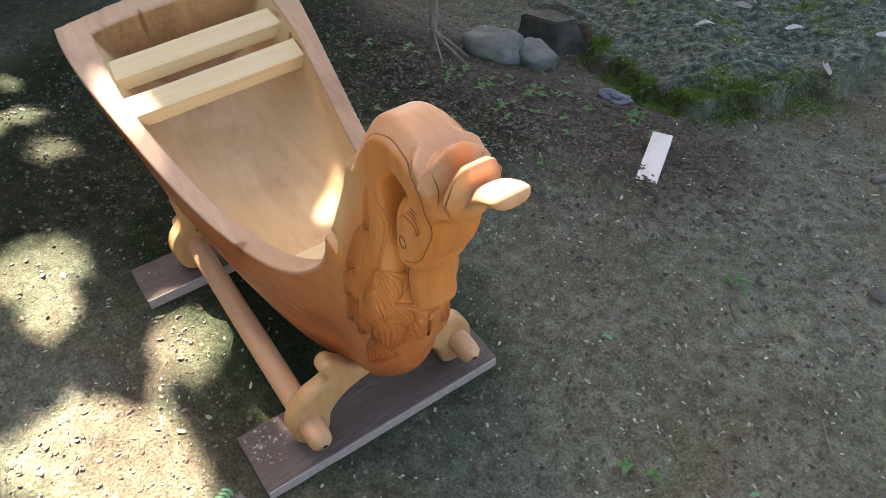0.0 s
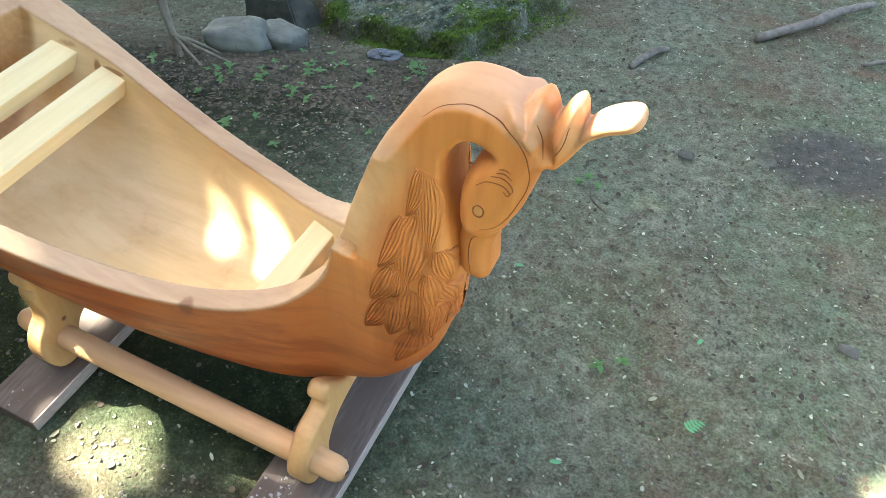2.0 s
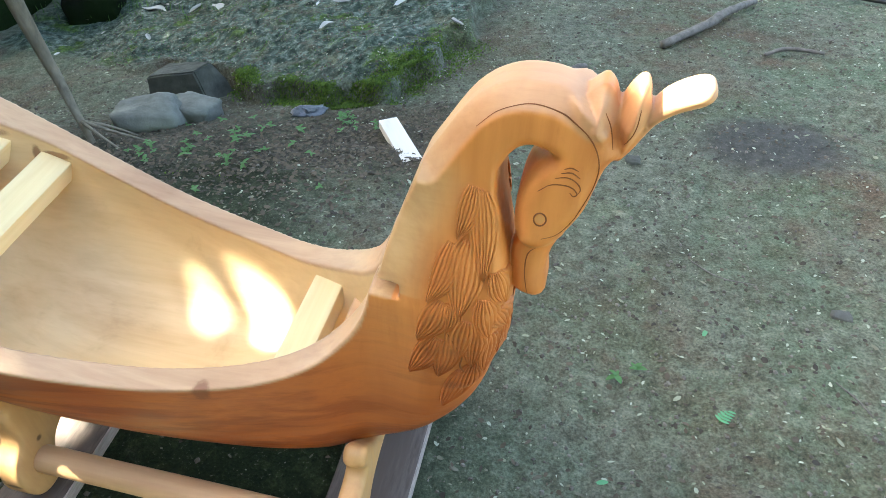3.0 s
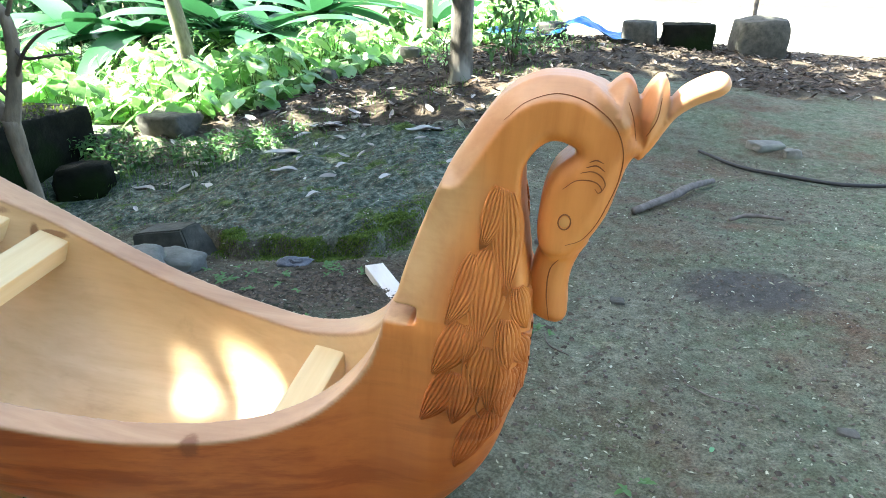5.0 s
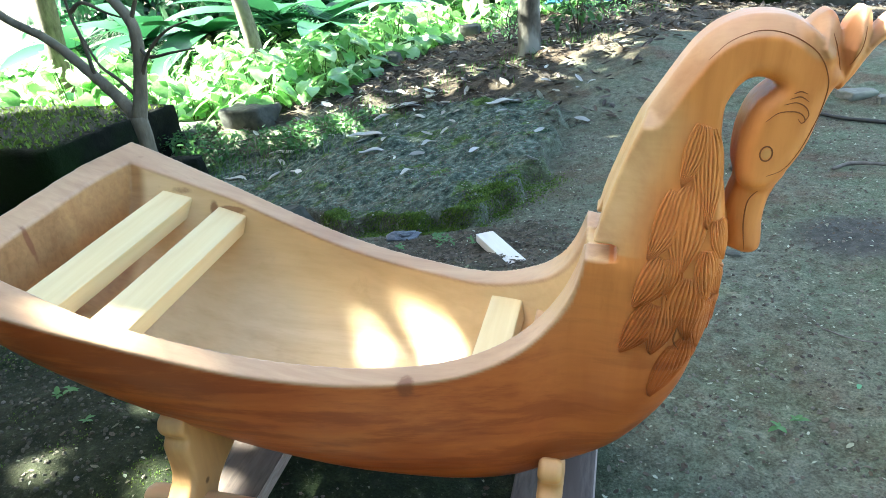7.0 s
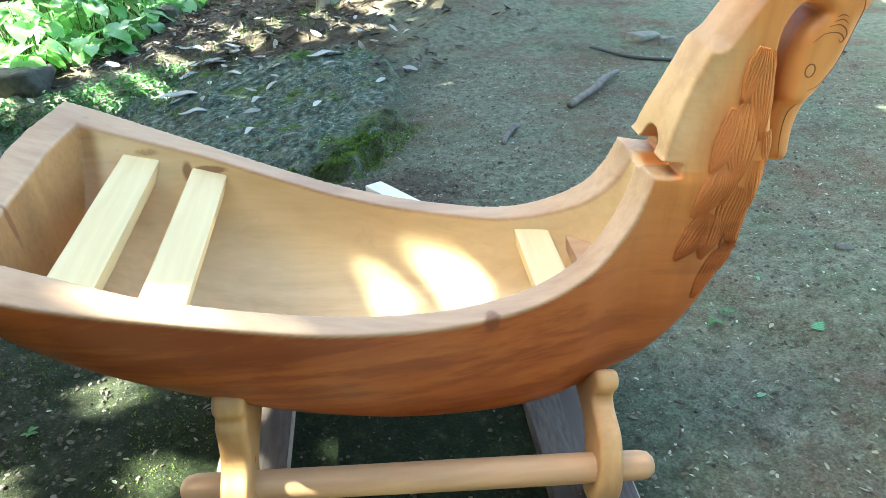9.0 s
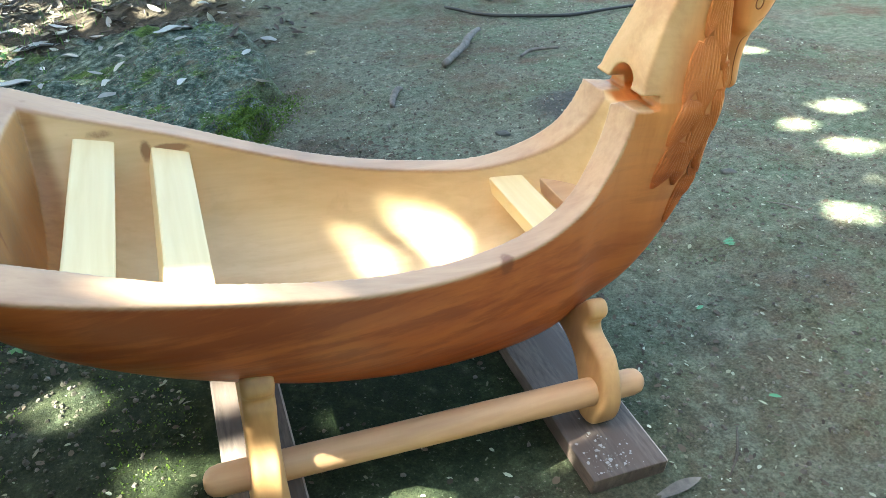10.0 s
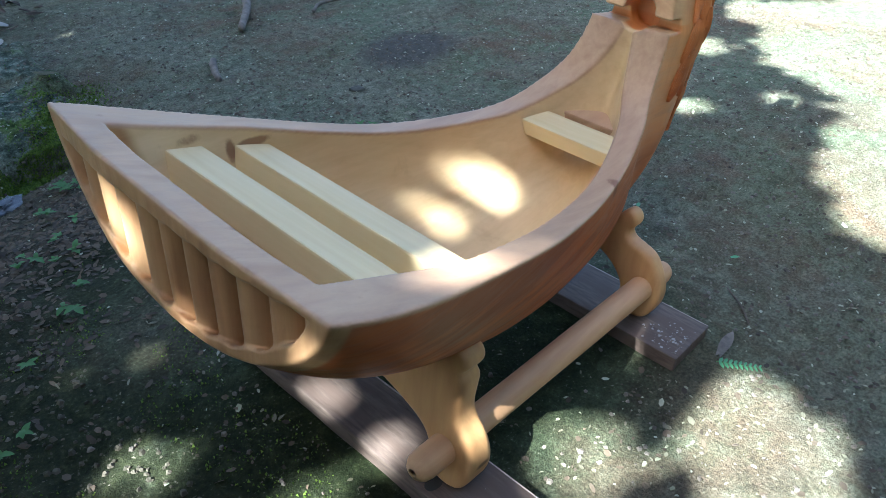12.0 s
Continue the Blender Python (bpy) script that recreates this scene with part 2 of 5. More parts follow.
FOIL = plain("crumpled grey bag", (0.06, 0.07, 0.085), (0.20, 0.21, 0.24), 22, 0.35, 0.8, 0.02)
STICK = plain("grey stick", (0.10, 0.085, 0.07), (0.22, 0.19, 0.165), 40, 0.9, 0.6, 0.004)
CABLE = plain("black pipe", (0.02, 0.02, 0.02), (0.04, 0.038, 0.035), 40, 0.6, 0.1)

# soil: bare earth, green film, dark litter soil and an ash spot, mixed by masks of the plan
SOIL, t_, b_ = nodes_of("trodden soil")
v_ = coords(t_)
f1, f2, f3 = fractal(t_, v_, 1.25, 7, 0.62), fractal(t_, v_, 26.0, 9, 0.65), fractal(t_, v_, 130.0, 6, 0.7)
c_ = ramp(t_, f2, [(0.30, (0.089, 0.088, 0.057)), (0.5, (0.154, 0.154, 0.106)), (0.70, (0.234, 0.238, 0.177))])
c_ = blend(t_, steps(t_, f1, 0.44, 0.62), c_, blend(t_, 0.8, c_, (0.138, 0.084, 0.052)))
c_ = blend(t_, steps(t_, fractal(t_, v_, 0.9, 5, 0.6), 0.50, 0.64), c_, blend(t_, 0.5, c_, (0.086, 0.069, 0.045)))


def mask(name):
    a = t_.nodes.new("ShaderNodeAttribute")
    a.attribute_name = name
    return a.outputs["Fac"]


def times(a, b):
    m = t_.nodes.new("ShaderNodeMath")
    m.operation = "MULTIPLY"
    link(t_, a, m.inputs[0])
    link(t_, b, m.inputs[1])
    return m.outputs[0]


film = ramp(t_, f2, [(0.32, (0.072, 0.097, 0.051)), (0.5, (0.122, 0.156, 0.095)), (0.68, (0.190, 0.228, 0.154))])
c_ = blend(t_, times(mask("film"), steps(t_, fractal(t_, v_, 2.6, 7, 0.68), 0.40, 0.62)), c_, film)
tmoss = ramp(t_, f2, [(0.34, (0.02, 0.04, 0.008)), (0.66, (0.13, 0.20, 0.04))])
turf = ramp(t_, f2, [(0.34, (0.014, 0.024, 0.016)), (0.5, (0.078, 0.106, 0.080)), (0.66, (0.26, 0.30, 0.25))])
c_ = blend(t_, times(mask("turf"), steps(t_, fractal(t_, v_, 8.0, 6, 0.65), 0.30, 0.50)), c_, turf)
c_ = blend(t_, times(mask("turf"), steps(t_, fractal(t_, v_, 3.4, 7, 0.7), 0.53, 0.62)), c_, tmoss)
mott = fractal(t_, v_, 7.0, 8, 0.72)
c_ = blend(t_, steps(t_, mott, 0.52, 0.72), c_, blend(t_, 0.5, c_, (0.05, 0.046, 0.03)))
# dark mossy soil astern; under the hull the same colour paints shade
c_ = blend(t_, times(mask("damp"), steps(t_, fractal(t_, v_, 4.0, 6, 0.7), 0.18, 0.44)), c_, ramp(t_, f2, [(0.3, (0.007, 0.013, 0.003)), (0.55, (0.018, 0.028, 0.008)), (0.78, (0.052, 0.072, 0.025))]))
c_ = blend(t_, mask("litter"), c_, ramp(t_, f2, [(0.3, (0.024, 0.018, 0.012)), (0.7, (0.080, 0.058, 0.040))]))
c_ = blend(t_, 0.62, c_, ramp(t_, f3, [(0.36, (0.16,) * 3), (0.64, (0.82,) * 3)]), "OVERLAY")
c_ = blend(t_, mask("ash"), c_, ramp(t_, f2, [(0.3, (0.045, 0.04, 0.038)), (0.7, (0.10, 0.09, 0.085))]))
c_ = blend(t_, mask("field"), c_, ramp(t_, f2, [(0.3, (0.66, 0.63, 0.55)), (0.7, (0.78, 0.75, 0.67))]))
c_ = blend(t_, times(steps(t_, f3, 0.60, 0.72), mask("grit")), c_, (0.218, 0.198, 0.165))
link(t_, c_, b_.inputs["Base Color"])
b_.inputs["Roughness"].default_value = 0.93
b_.inputs["Specular IOR Level"].default_value = 0.2
hsum = t_.nodes.new("ShaderNodeMath")
hsum.operation = "ADD"
link(t_, f2, hsum.inputs[0])
link(t_, f3, hsum.inputs[1])
relief(t_, b_, hsum.outputs[0], 0.75, 0.013)

# ---- building helpers ----


def mesh_of(name, verts, faces, material, smooth=False):
    me = bpy.data.meshes.new(name)
    me.from_pydata([tuple(map(float, v)) for v in verts], [], [tuple(map(int, f)) for f in faces])
    me.validate()
    for m in material if isinstance(material, (list, tuple)) else [material]:
        me.materials.append(m)
    if smooth:
        me.polygons.foreach_set("use_smooth", [True] * len(me.polygons))
    me.update()
    return me


def part(name, geo, material, parent=None, label="", smooth=True, m=None):
    """Links verts and faces (or a mesh) as one mesh object under a thing or a part."""
    me = geo if isinstance(geo, bpy.types.Mesh) else mesh_of(name, geo[0], geo[1], material, smooth)
    ob = new(name, me)
    if parent is not None:
        ob.parent = parent
    if m is not None:
        ob.matrix_basis = m
    return tagged(ob, label)


def thing(name, label, category, group="", m=None):
    ob = new(name)
    ob.empty_display_size = 0.1
    if m is not None:
        ob.matrix_basis = m
    return tagged(ob, label, category, group)


def curve(pts, n=8):
    """Catmull-Rom through the points, n steps a span."""
    p = np.array(pts, float)
    p = np.vstack([2 * p[0] - p[1], p, 2 * p[-1] - p[-2]])
    u = np.linspace(0, 1, n, endpoint=False)[:, None]
    out = []
    for a, b, c, d in zip(p[:-3], p[1:-2], p[2:-1], p[3:]):
        out.append(0.5 * (2 * b + (c - a) * u + (2 * a - 5 * b + 4 * c - d) * u ** 2 + (3 * b - a - 3 * c + d) * u ** 3))
    return np.vstack([*out, p[-2:-1]])


def tube(pts, radii, sides=8, wobble=0.0, seed=0):
    """A tapered tube along the points with closed ends."""
    rng = np.random.default_rng(seed)
    p = np.array(pts, float)
    r = np.interp(np.linspace(0, 1, len(p)), np.linspace(0, 1, len(radii)), radii)
    d = np.gradient(p, axis=0)
    d /= np.linalg.norm(d, axis=1)[:, None] + 1e-12
    up = np.array([0.0, 0, 1]) if abs(d[0][2]) < 0.9 else np.array([1.0, 0, 0])
    verts, faces = [], []
    for i in range(len(p)):
        s = np.cross(d[i], up)
        s /= np.linalg.norm(s)
        up = np.cross(s, d[i])
        for k in range(sides):
            a = 2 * math.pi * k / sides
            q = r[i] * (1 + wobble * rng.uniform(-1, 1))
            verts.append(p[i] + q * (math.cos(a) * s + math.sin(a) * up))
    for i in range(len(p) - 1):
        for k in range(sides):
            a, b = i * sides + k, i * sides + (k + 1) % sides
            faces.append((a, b, b + sides, a + sides))
    n = len(verts)
    verts += [p[0] - d[0] * r[0] * 0.4, p[-1] + d[-1] * r[-1] * 0.4]
    for k in range(sides):
        faces.append((n, (k + 1) % sides, k))
        a = (len(p) - 1) * sides
        faces.append((n + 1, a + k, a + (k + 1) % sides))
    return verts, faces


def box(lo, hi, bevel=0.004, wear=0.0, seed=0):
    """A bevelled board between two corners, with slightly uneven faces."""
    bm = bmesh.new()
    bmesh.ops.create_cube(bm, size=1)
    for v in bm.verts:
        v.co = Vector([lo[i] + (v.co[i] + 0.5) * (hi[i] - lo[i]) for i in range(3)])
    bmesh.ops.bevel(bm, geom=bm.edges[:], offset=bevel, segments=2, affect="EDGES", profile=0.6)
    if wear:
        bmesh.ops.subdivide_edges(bm, edges=[e for e in bm.edges if e.calc_length() > 0.05], cuts=6, use_grid_fill=True)
        for v in bm.verts:
            v.co += wear * noise.noise_vector(v.co * 14 + Vector((seed, 0, 0)))
    bm.verts.index_update()
    geo = [v.co.copy() for v in bm.verts], [[v.index for v in f.verts] for f in bm.faces]
    bm.free()
    return geo


def boulder(size, seed, rough=0.28, cuts=3, flat=0.0):
    """A worn stone: a cube cut fine, rounded in part and broken by noise; its base lies at z = 0."""
    bm = bmesh.new()
    bmesh.ops.create_cube(bm, size=1)
    bmesh.ops.subdivide_edges(bm, edges=bm.edges[:], cuts=2 ** cuts - 1, use_grid_fill=True)
    off = Vector((seed * 3.7, seed * 1.3, 0))
    for v in bm.verts:
        c = v.co.copy()
        ball = c.normalized() * 0.62
        c = c.lerp(ball, 0.5 - flat * 0.4)
        c += rough * 0.5 * noise.noise_vector(c * 1.7 + off) + rough * 0.16 * noise.noise_vector(c * 6 + off)
        v.co = Vector((c.x * size[0], c.y * size[1], (c.z + 0.42) * size[2]))
    bm.verts.index_update()
    geo = [v.co.copy() for v in bm.verts], [[v.index for v in f.verts] for f in bm.faces]
    bm.free()
    return geo


# signed distances in the plane and a surface net over a field


def plane_distance(px, pz, poly):
    """Distance of points to a closed outline, positive inside."""
    q = np.array(poly, float)
    best = np.full(px.shape, 9.0, np.float32)
    inside = np.zeros(px.shape, bool)
    for (ax, az), (bx, bz) in zip(q, np.roll(q, -1, axis=0)):
        vx, vz = bx - ax, bz - az
        u = np.clip(((px - ax) * vx + (pz - az) * vz) / (vx * vx + vz * vz + 1e-12), 0, 1)
        best = np.minimum(best, np.hypot(px - ax - u * vx, pz - az - u * vz))
        if az != bz:
            inside ^= ((az > pz) != (bz > pz)) & (px < (bx - ax) * (pz - az) / (bz - az) + ax)
    return np.where(inside, best, -best).astype(np.float32)


def line_distance(px, pz, line):
    """Distance to an open line, positive on its left."""
    q = np.array(line, float)
    best = np.full(px.shape, 9.0, np.float32)
    side = np.zeros(px.shape, np.float32)
    for (ax, az), (bx, bz) in zip(q[:-1], q[1:]):
        vx, vz = bx - ax, bz - az
        u = np.clip(((px - ax) * vx + (pz - az) * vz) / (vx * vx + vz * vz + 1e-12), 0, 1)
        d = np.hypot(px - ax - u * vx, pz - az - u * vz)
        s = vx * (pz - az) - vz * (px - ax)
        side = np.where(d < best - 1e-6, s, side)
        best = np.minimum(best, d)
    return (np.sign(side) * best).astype(np.float32)


def smooth_min(a, b, k):
    h = np.clip(0.5 + 0.5 * (b - a) / k, 0, 1)
    return b + (a - b) * h - k * h * (1 - h)


def slab(y, d, half, edge):
    """A board of a given outline distance d and half thickness, with rounded edges."""
    a, b = np.abs(y) - (half - edge), edge - d
    return np.hypot(np.maximum(a, 0), np.maximum(b, 0)) + np.minimum(np.maximum(a, b), 0) - edge


def surface(field, origin, h):
    """Verts and quads of the zero surface of a field that is negative inside."""
    neg = field < 0
    nx, ny, nz = field.shape
    cnt = np.zeros((nx - 1, ny - 1, nz - 1), np.int8)
    corners = [(i, j, k) for i in (0, 1) for j in (0, 1) for k in (0, 1)]
    for i, j, k in corners:
        cnt += neg[i:nx - 1 + i, j:ny - 1 + j, k:nz - 1 + k]
    cells = np.argwhere((cnt > 0) & (cnt < 8))
    ids = np.full(cnt.shape, -1, np.int32)
    ids[tuple(cells.T)] = np.arange(len(cells))
    total, n = np.zeros((len(cells), 3)), np.zeros(len(cells))
    for c in corners:
        for ax in range(3):
            if c[ax]:
                continue
            e = list(c)
            e[ax] = 1
            a = field[tuple((cells + np.array(c)).T)]
            b = field[tuple((cells + np.array(e)).T)]
            hit = (a < 0) != (b < 0)
            u = np.where(hit, a / np.where(a == b, 1, a - b), 0)
            p = np.repeat(np.array([c], float), len(cells), 0)
            p[:, ax] = u
            total[hit] += p[hit]
            n += hit
    verts = (cells + total / n[:, None]) * h + np.array(origin)
    quads = []
    for ax in range(3):
        o1, o2 = [(1, 2), (2, 0), (0, 1)][ax]
        a = neg[tuple(slice(0, -1) if i == ax else slice(1, -1) for i in range(3))]
        b = neg[tuple(slice(1, None) if i == ax else slice(1, -1) for i in range(3))]
        at = np.argwhere(a != b)
        flip = a[tuple(at.T)]
        base = at + np.array([0 if i == ax else 1 for i in range(3)])
        q = []
        for s1, s2 in ((-1, -1), (0, -1), (0, 0), (-1, 0)):
            g = base.copy()
            g[:, o1] += s1
            g[:, o2] += s2
            q.append(ids[tuple(g.T)])
        q = np.stack(q, 1)
        q[~flip] = q[~flip][:, ::-1]
        quads.append(q)
    return verts, np.vstack(quads)


def fast_mesh(name, verts, quads, materials, index=None, normals=None):
    me = bpy.data.meshes.new(name)
    me.vertices.add(len(verts))
    me.vertices.foreach_set("co", np.asarray(verts, np.float32).ravel())
    k = quads.shape[1]
    me.loops.add(quads.size)
    me.loops.foreach_set("vertex_index", quads.astype(np.int32).ravel())
    me.polygons.add(len(quads))
    me.polygons.foreach_set("loop_start", np.arange(0, quads.size, k, dtype=np.int32))
    for m in materials:
        me.materials.append(m)
    if index is not None:
        me.polygons.foreach_set("material_index", index.astype(np.int32))
    me.polygons.foreach_set("use_smooth", np.ones(len(quads), bool))
    me.update(calc_edges=True)
    me.validate()
    if normals is not None:
        me.normals_split_custom_set_from_vertices(normals.tolist())
    return me


# ---- ground ----

EDGE = [(-30, 2.6), (-6, 3.4), (-3.5, 4.15), (-2.4, 4.5), (-2.05, 5.0), (-2.0, 6.3), (-1.6, 7.5), (-0.7, 8.5), (1.6, 8.8), (3.4, 9.2), (9, 10.0), (30, 13)]
TERRACE = [(-3.0, 2.75), (-1.8, 2.38), (-1.25, 2.16), (-0.98, 2.05), (-0.67, 1.91), (-0.38, 1.74), (-0.15, 1.77), (-0.02, 1.98), (0.11, 2.3), (0.15, 2.88), (0.09, 3.5), (-0.2, 3.82), (-1.2, 3.9), (-3.0, 3.6)]


def rise(x, lo, hi):
    u = np.clip((x - lo) / (hi - lo), 0, 1)
    return u * u * (3 - 2 * u)


def plan(x, y):
    """Height of the ground and the masks of its surfaces."""
    x, y = np.asarray(x, float), np.asarray(y, float)
    e = -line_distance(x, y, EDGE)
    ter = plane_distance(x, y, TERRACE)
    ter = ter + (0.05 * np.sin(8.7 * x + 2) * np.sin(6.9 * y + 1) + 0.03 * np.sin(21 * x + 13 * y)) * rise(x, -2.6, -1.6)
    tilt = (-0.07 * x + 0.064 * (y - 0.04)) * np.exp(-((x * x + y * y) / 1.1) ** 2)
    fall = np.logaddexp(0, (0.2 - x) * 5) / 5
    z = tilt - 0.5 * np.tanh(0.38 * fall) * rise(y, 0.9, 2.0) + 0.24 * rise(y, 3.0, 4.8) * rise(-x, -4.5, -0.5)
    z = z + (0.085 * rise(ter, -0.012, 0.03) + 0.03 * rise(ter, 0.0, 0.5)) * rise(x, -2.1, -0.9)
    z = z + 0.02 * rise(ter, 0.0, 0.3) * np.sin(6.3 * x + 1.2 * np.sin(3 * y)) * np.sin(5.1 * y + 0.7)
    z = z - 0.5 * rise(-e, 0.0, 2.2)
    und = 0.012 * np.sin(2.3 * x + 1.1 * y + 1) * np.sin(1.7 * y - 0.8 * x) + 0.006 * np.sin(7 * x + 2) * np.sin(6.1 * y + 1.3)
    z = z + und * rise(np.hypot(x, y), 0.5, 1.2)
    return z, e, ter


def ground_z(x, y):
    return float(plan(np.array([x]), np.array([y]))[0][0])


def axis(lo, hi, step, reach):
    mid = np.arange(lo, hi + step / 2, step)
    out = []
    d = step
    while sum(out) < reach:
        d *= 1.22
        out.append(d)
    c = np.cumsum(out)
    return np.concatenate([lo - c[::-1], mid, hi + c])


gx, gy = axis(-2.6, 3.0, 0.0125, 900), axis(-1.5, 5.4, 0.0125, 900)
GX, GY = np.meshgrid(gx, gy, indexing="ij")
GZ, GE, GT = plan(GX, GY)
rng = np.random.default_rng(4)
near = (np.abs(GX) < 5) & (np.abs(GY) < 9)
ROUGH = np.zeros_like(GZ)
for sc, amp in ((9.0, 0.005), (23.0, 0.0035), (55.0, 0.002)):
    ph = rng.uniform(0, 6, (8, 2))
    dr = rng.uniform(0, 2 * math.pi, 8)
    for (a, b), w in zip(ph, dr):
        ROUGH += amp / 2.4 * np.sin(sc * (math.cos(w) * GX + math.sin(w) * GY) + a + 1.5 * np.sin(sc * 0.31 * (GX - GY) + b))
grain_n = np.zeros_like(GZ)
for i, j in np.argwhere((np.abs(GX) < 3.0) & (GY > -1.5) & (GY < 5.0)):
    p_ = Vector((GX[i, j] * 11, GY[i, j] * 11, 0.7))
    grain_n[i, j] = noise.noise(p_) + 0.5 * noise.noise(p_ * 2.3) + 0.22 * noise.noise(p_ * 4.3)
ROUGH += 0.0048 * grain_n * np.abs(grain_n) ** 0.3
under = np.exp(-((GX / 0.62) ** 4 + (GY / 0.5) ** 4))
jag = 0.25 * np.sin(3.1 * GX + 1) * np.sin(2.7 * GY) + 0.12 * np.sin(9 * GX + 5 * GY)
bank = rise(GE, -0.3, 0.1) * np.maximum(rise(GY + 0.30 * GX + jag, 3.4, 3.9) * rise(0.6 - GX + 0.28 * (GY - 3.9) + jag, 0.0, 0.9), rise(GY + jag, 4.8, 5.6))
GZ = GZ + ROUGH * near * (1 - 0.8 * under) * (1 + 1.2 * bank + 1.3 * rise(GT, -0.05, 0.1))
nxg, nyg = GX.shape
gi = np.arange(nxg * nyg).reshape(nxg, nyg)
gq = np.stack([gi[:-1, :-1], gi[1:, :-1], gi[1:, 1:], gi[:-1, 1:]], -1).reshape(-1, 4)
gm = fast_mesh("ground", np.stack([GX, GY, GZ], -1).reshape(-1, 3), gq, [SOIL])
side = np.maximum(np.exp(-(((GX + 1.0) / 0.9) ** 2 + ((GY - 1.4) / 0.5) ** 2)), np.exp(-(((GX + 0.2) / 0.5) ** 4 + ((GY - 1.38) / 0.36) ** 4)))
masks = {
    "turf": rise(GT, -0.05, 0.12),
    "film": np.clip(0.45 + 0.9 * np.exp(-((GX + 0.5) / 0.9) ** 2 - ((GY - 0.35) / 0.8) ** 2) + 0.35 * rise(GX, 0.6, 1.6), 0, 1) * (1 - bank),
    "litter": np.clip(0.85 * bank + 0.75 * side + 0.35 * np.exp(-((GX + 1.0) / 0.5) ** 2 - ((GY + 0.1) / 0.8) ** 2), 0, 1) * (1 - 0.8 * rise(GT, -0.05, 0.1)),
    # the last term paints the hull's shade on the earth below it
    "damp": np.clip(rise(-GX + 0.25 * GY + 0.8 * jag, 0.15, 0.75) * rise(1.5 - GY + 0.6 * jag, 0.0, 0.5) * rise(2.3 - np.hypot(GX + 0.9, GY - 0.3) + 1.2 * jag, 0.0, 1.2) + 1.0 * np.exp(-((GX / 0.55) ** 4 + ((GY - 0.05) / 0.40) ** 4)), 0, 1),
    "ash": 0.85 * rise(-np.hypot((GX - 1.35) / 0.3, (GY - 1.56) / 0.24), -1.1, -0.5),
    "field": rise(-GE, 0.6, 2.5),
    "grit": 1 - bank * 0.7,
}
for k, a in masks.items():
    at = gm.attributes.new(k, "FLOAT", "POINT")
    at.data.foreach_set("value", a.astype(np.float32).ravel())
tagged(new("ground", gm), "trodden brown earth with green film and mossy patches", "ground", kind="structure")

# ---- the cradle ----

SET = Matrix.LocRotScale((0, 0.04, 0), Euler((radians(3.7), radians(4.0), 0)), None)
cradle = thing("cradle", "carved orange wooden cradle shaped like a swan boat", "cradle", m=SET)

STEP = 0.004
ox, oy, oz = -0.69, -0.335, 0.135
ax_x, ax_y, ax_z = np.arange(ox, 0.815, STEP), np.arange(oy, 0.336, STEP), np.arange(oz, 1.065, STEP)
PX, PZ = (a.astype(np.float32) for a in np.meshgrid(ax_x, ax_z, indexing="ij"))

KEEL = curve([(-0.80, 0.60), (-0.66, 0.458), (-0.56, 0.372), (-0.42, 0.280), (-0.25, 0.202), (-0.05, 0.150), (0.10, 0.136), (0.24, 0.145), (0.36, 0.183),
              (0.452, 0.244), (0.520, 0.320), (0.567, 0.400), (0.591, 0.49), (0.598, 0.58), (0.599, 0.66), (0.594, 0.74), (0.584, 0.90)], 6)
FLOOR = curve([(-0.80, 0.55), (-0.58, 0.435), (-0.50, 0.385), (-0.40, 0.335), (-0.20, 0.277), (0.0, 0.275), (0.12, 0.292), (0.22, 0.325), (0.30, 0.375), (0.36, 0.44),
               (0.39, 0.52), (0.402, 0.60), (0.406, 0.80)], 6)
RIM = curve([(-0.70, 0.662), (-0.65, 0.643), (-0.54, 0.606), (-0.44, 0.575), (-0.33, 0.543), (-0.23, 0.515), (-0.117, 0.488), (0.0, 0.472), (0.10, 0.468),
             (0.19, 0.473), (0.26, 0.492), (0.32, 0.525), (0.36, 0.566), (0.385, 0.615), (0.398, 0.66), (0.405, 0.70)], 6)
WIDTH = [(-0.70, 0.318), (-0.65, 0.314), (-0.45, 0.293), (-0.25, 0.262), (-0.10, 0.236), (0.05, 0.207), (0.15, 0.182), (0.25, 0.154), (0.33, 0.129), (0.40, 0.108), (0.47, 0.096), (0.60, 0.088)]
NECK_BACK = [(0.398, 0.62), (0.401, 0.66), (0.409, 0.724), (0.433, 0.81), (0.455, 0.872)]
ARCH = [(0.463, 0.893), (0.483, 0.928), (0.500, 0.957), (0.518, 0.983), (0.541, 1.004), (0.571, 1.018), (0.602, 1.021), (0.626, 1.018), (0.648, 1.008), (0.668, 0.993), (0.688, 0.97), (0.700, 0.945)]
BROW = [(0.689, 0.92), (0.682, 0.888), (0.674, 0.851), (0.659, 0.818), (0.645, 0.798), (0.630, 0.785), (0.610, 0.782), (0.594, 0.792)]
GAP = [(0.587, 0.814), (0.586, 0.838), (0.587, 0.859), (0.592, 0.883), (0.600, 0.903), (0.612, 0.917), (0.624, 0.929), (0.615, 0.936), (0.60, 0.940), (0.587, 0.937), (0.574, 0.927), (0.564, 0.911), (0.560, 0.895)]
THROAT = [(0.562, 0.86), (0.569, 0.82), (0.579, 0.773), (0.585, 0.735), (0.591, 0.69), (0.593, 0.63), (0.590, 0.57), (0.570, 0.50), (0.47, 0.48), (0.41, 0.55)]
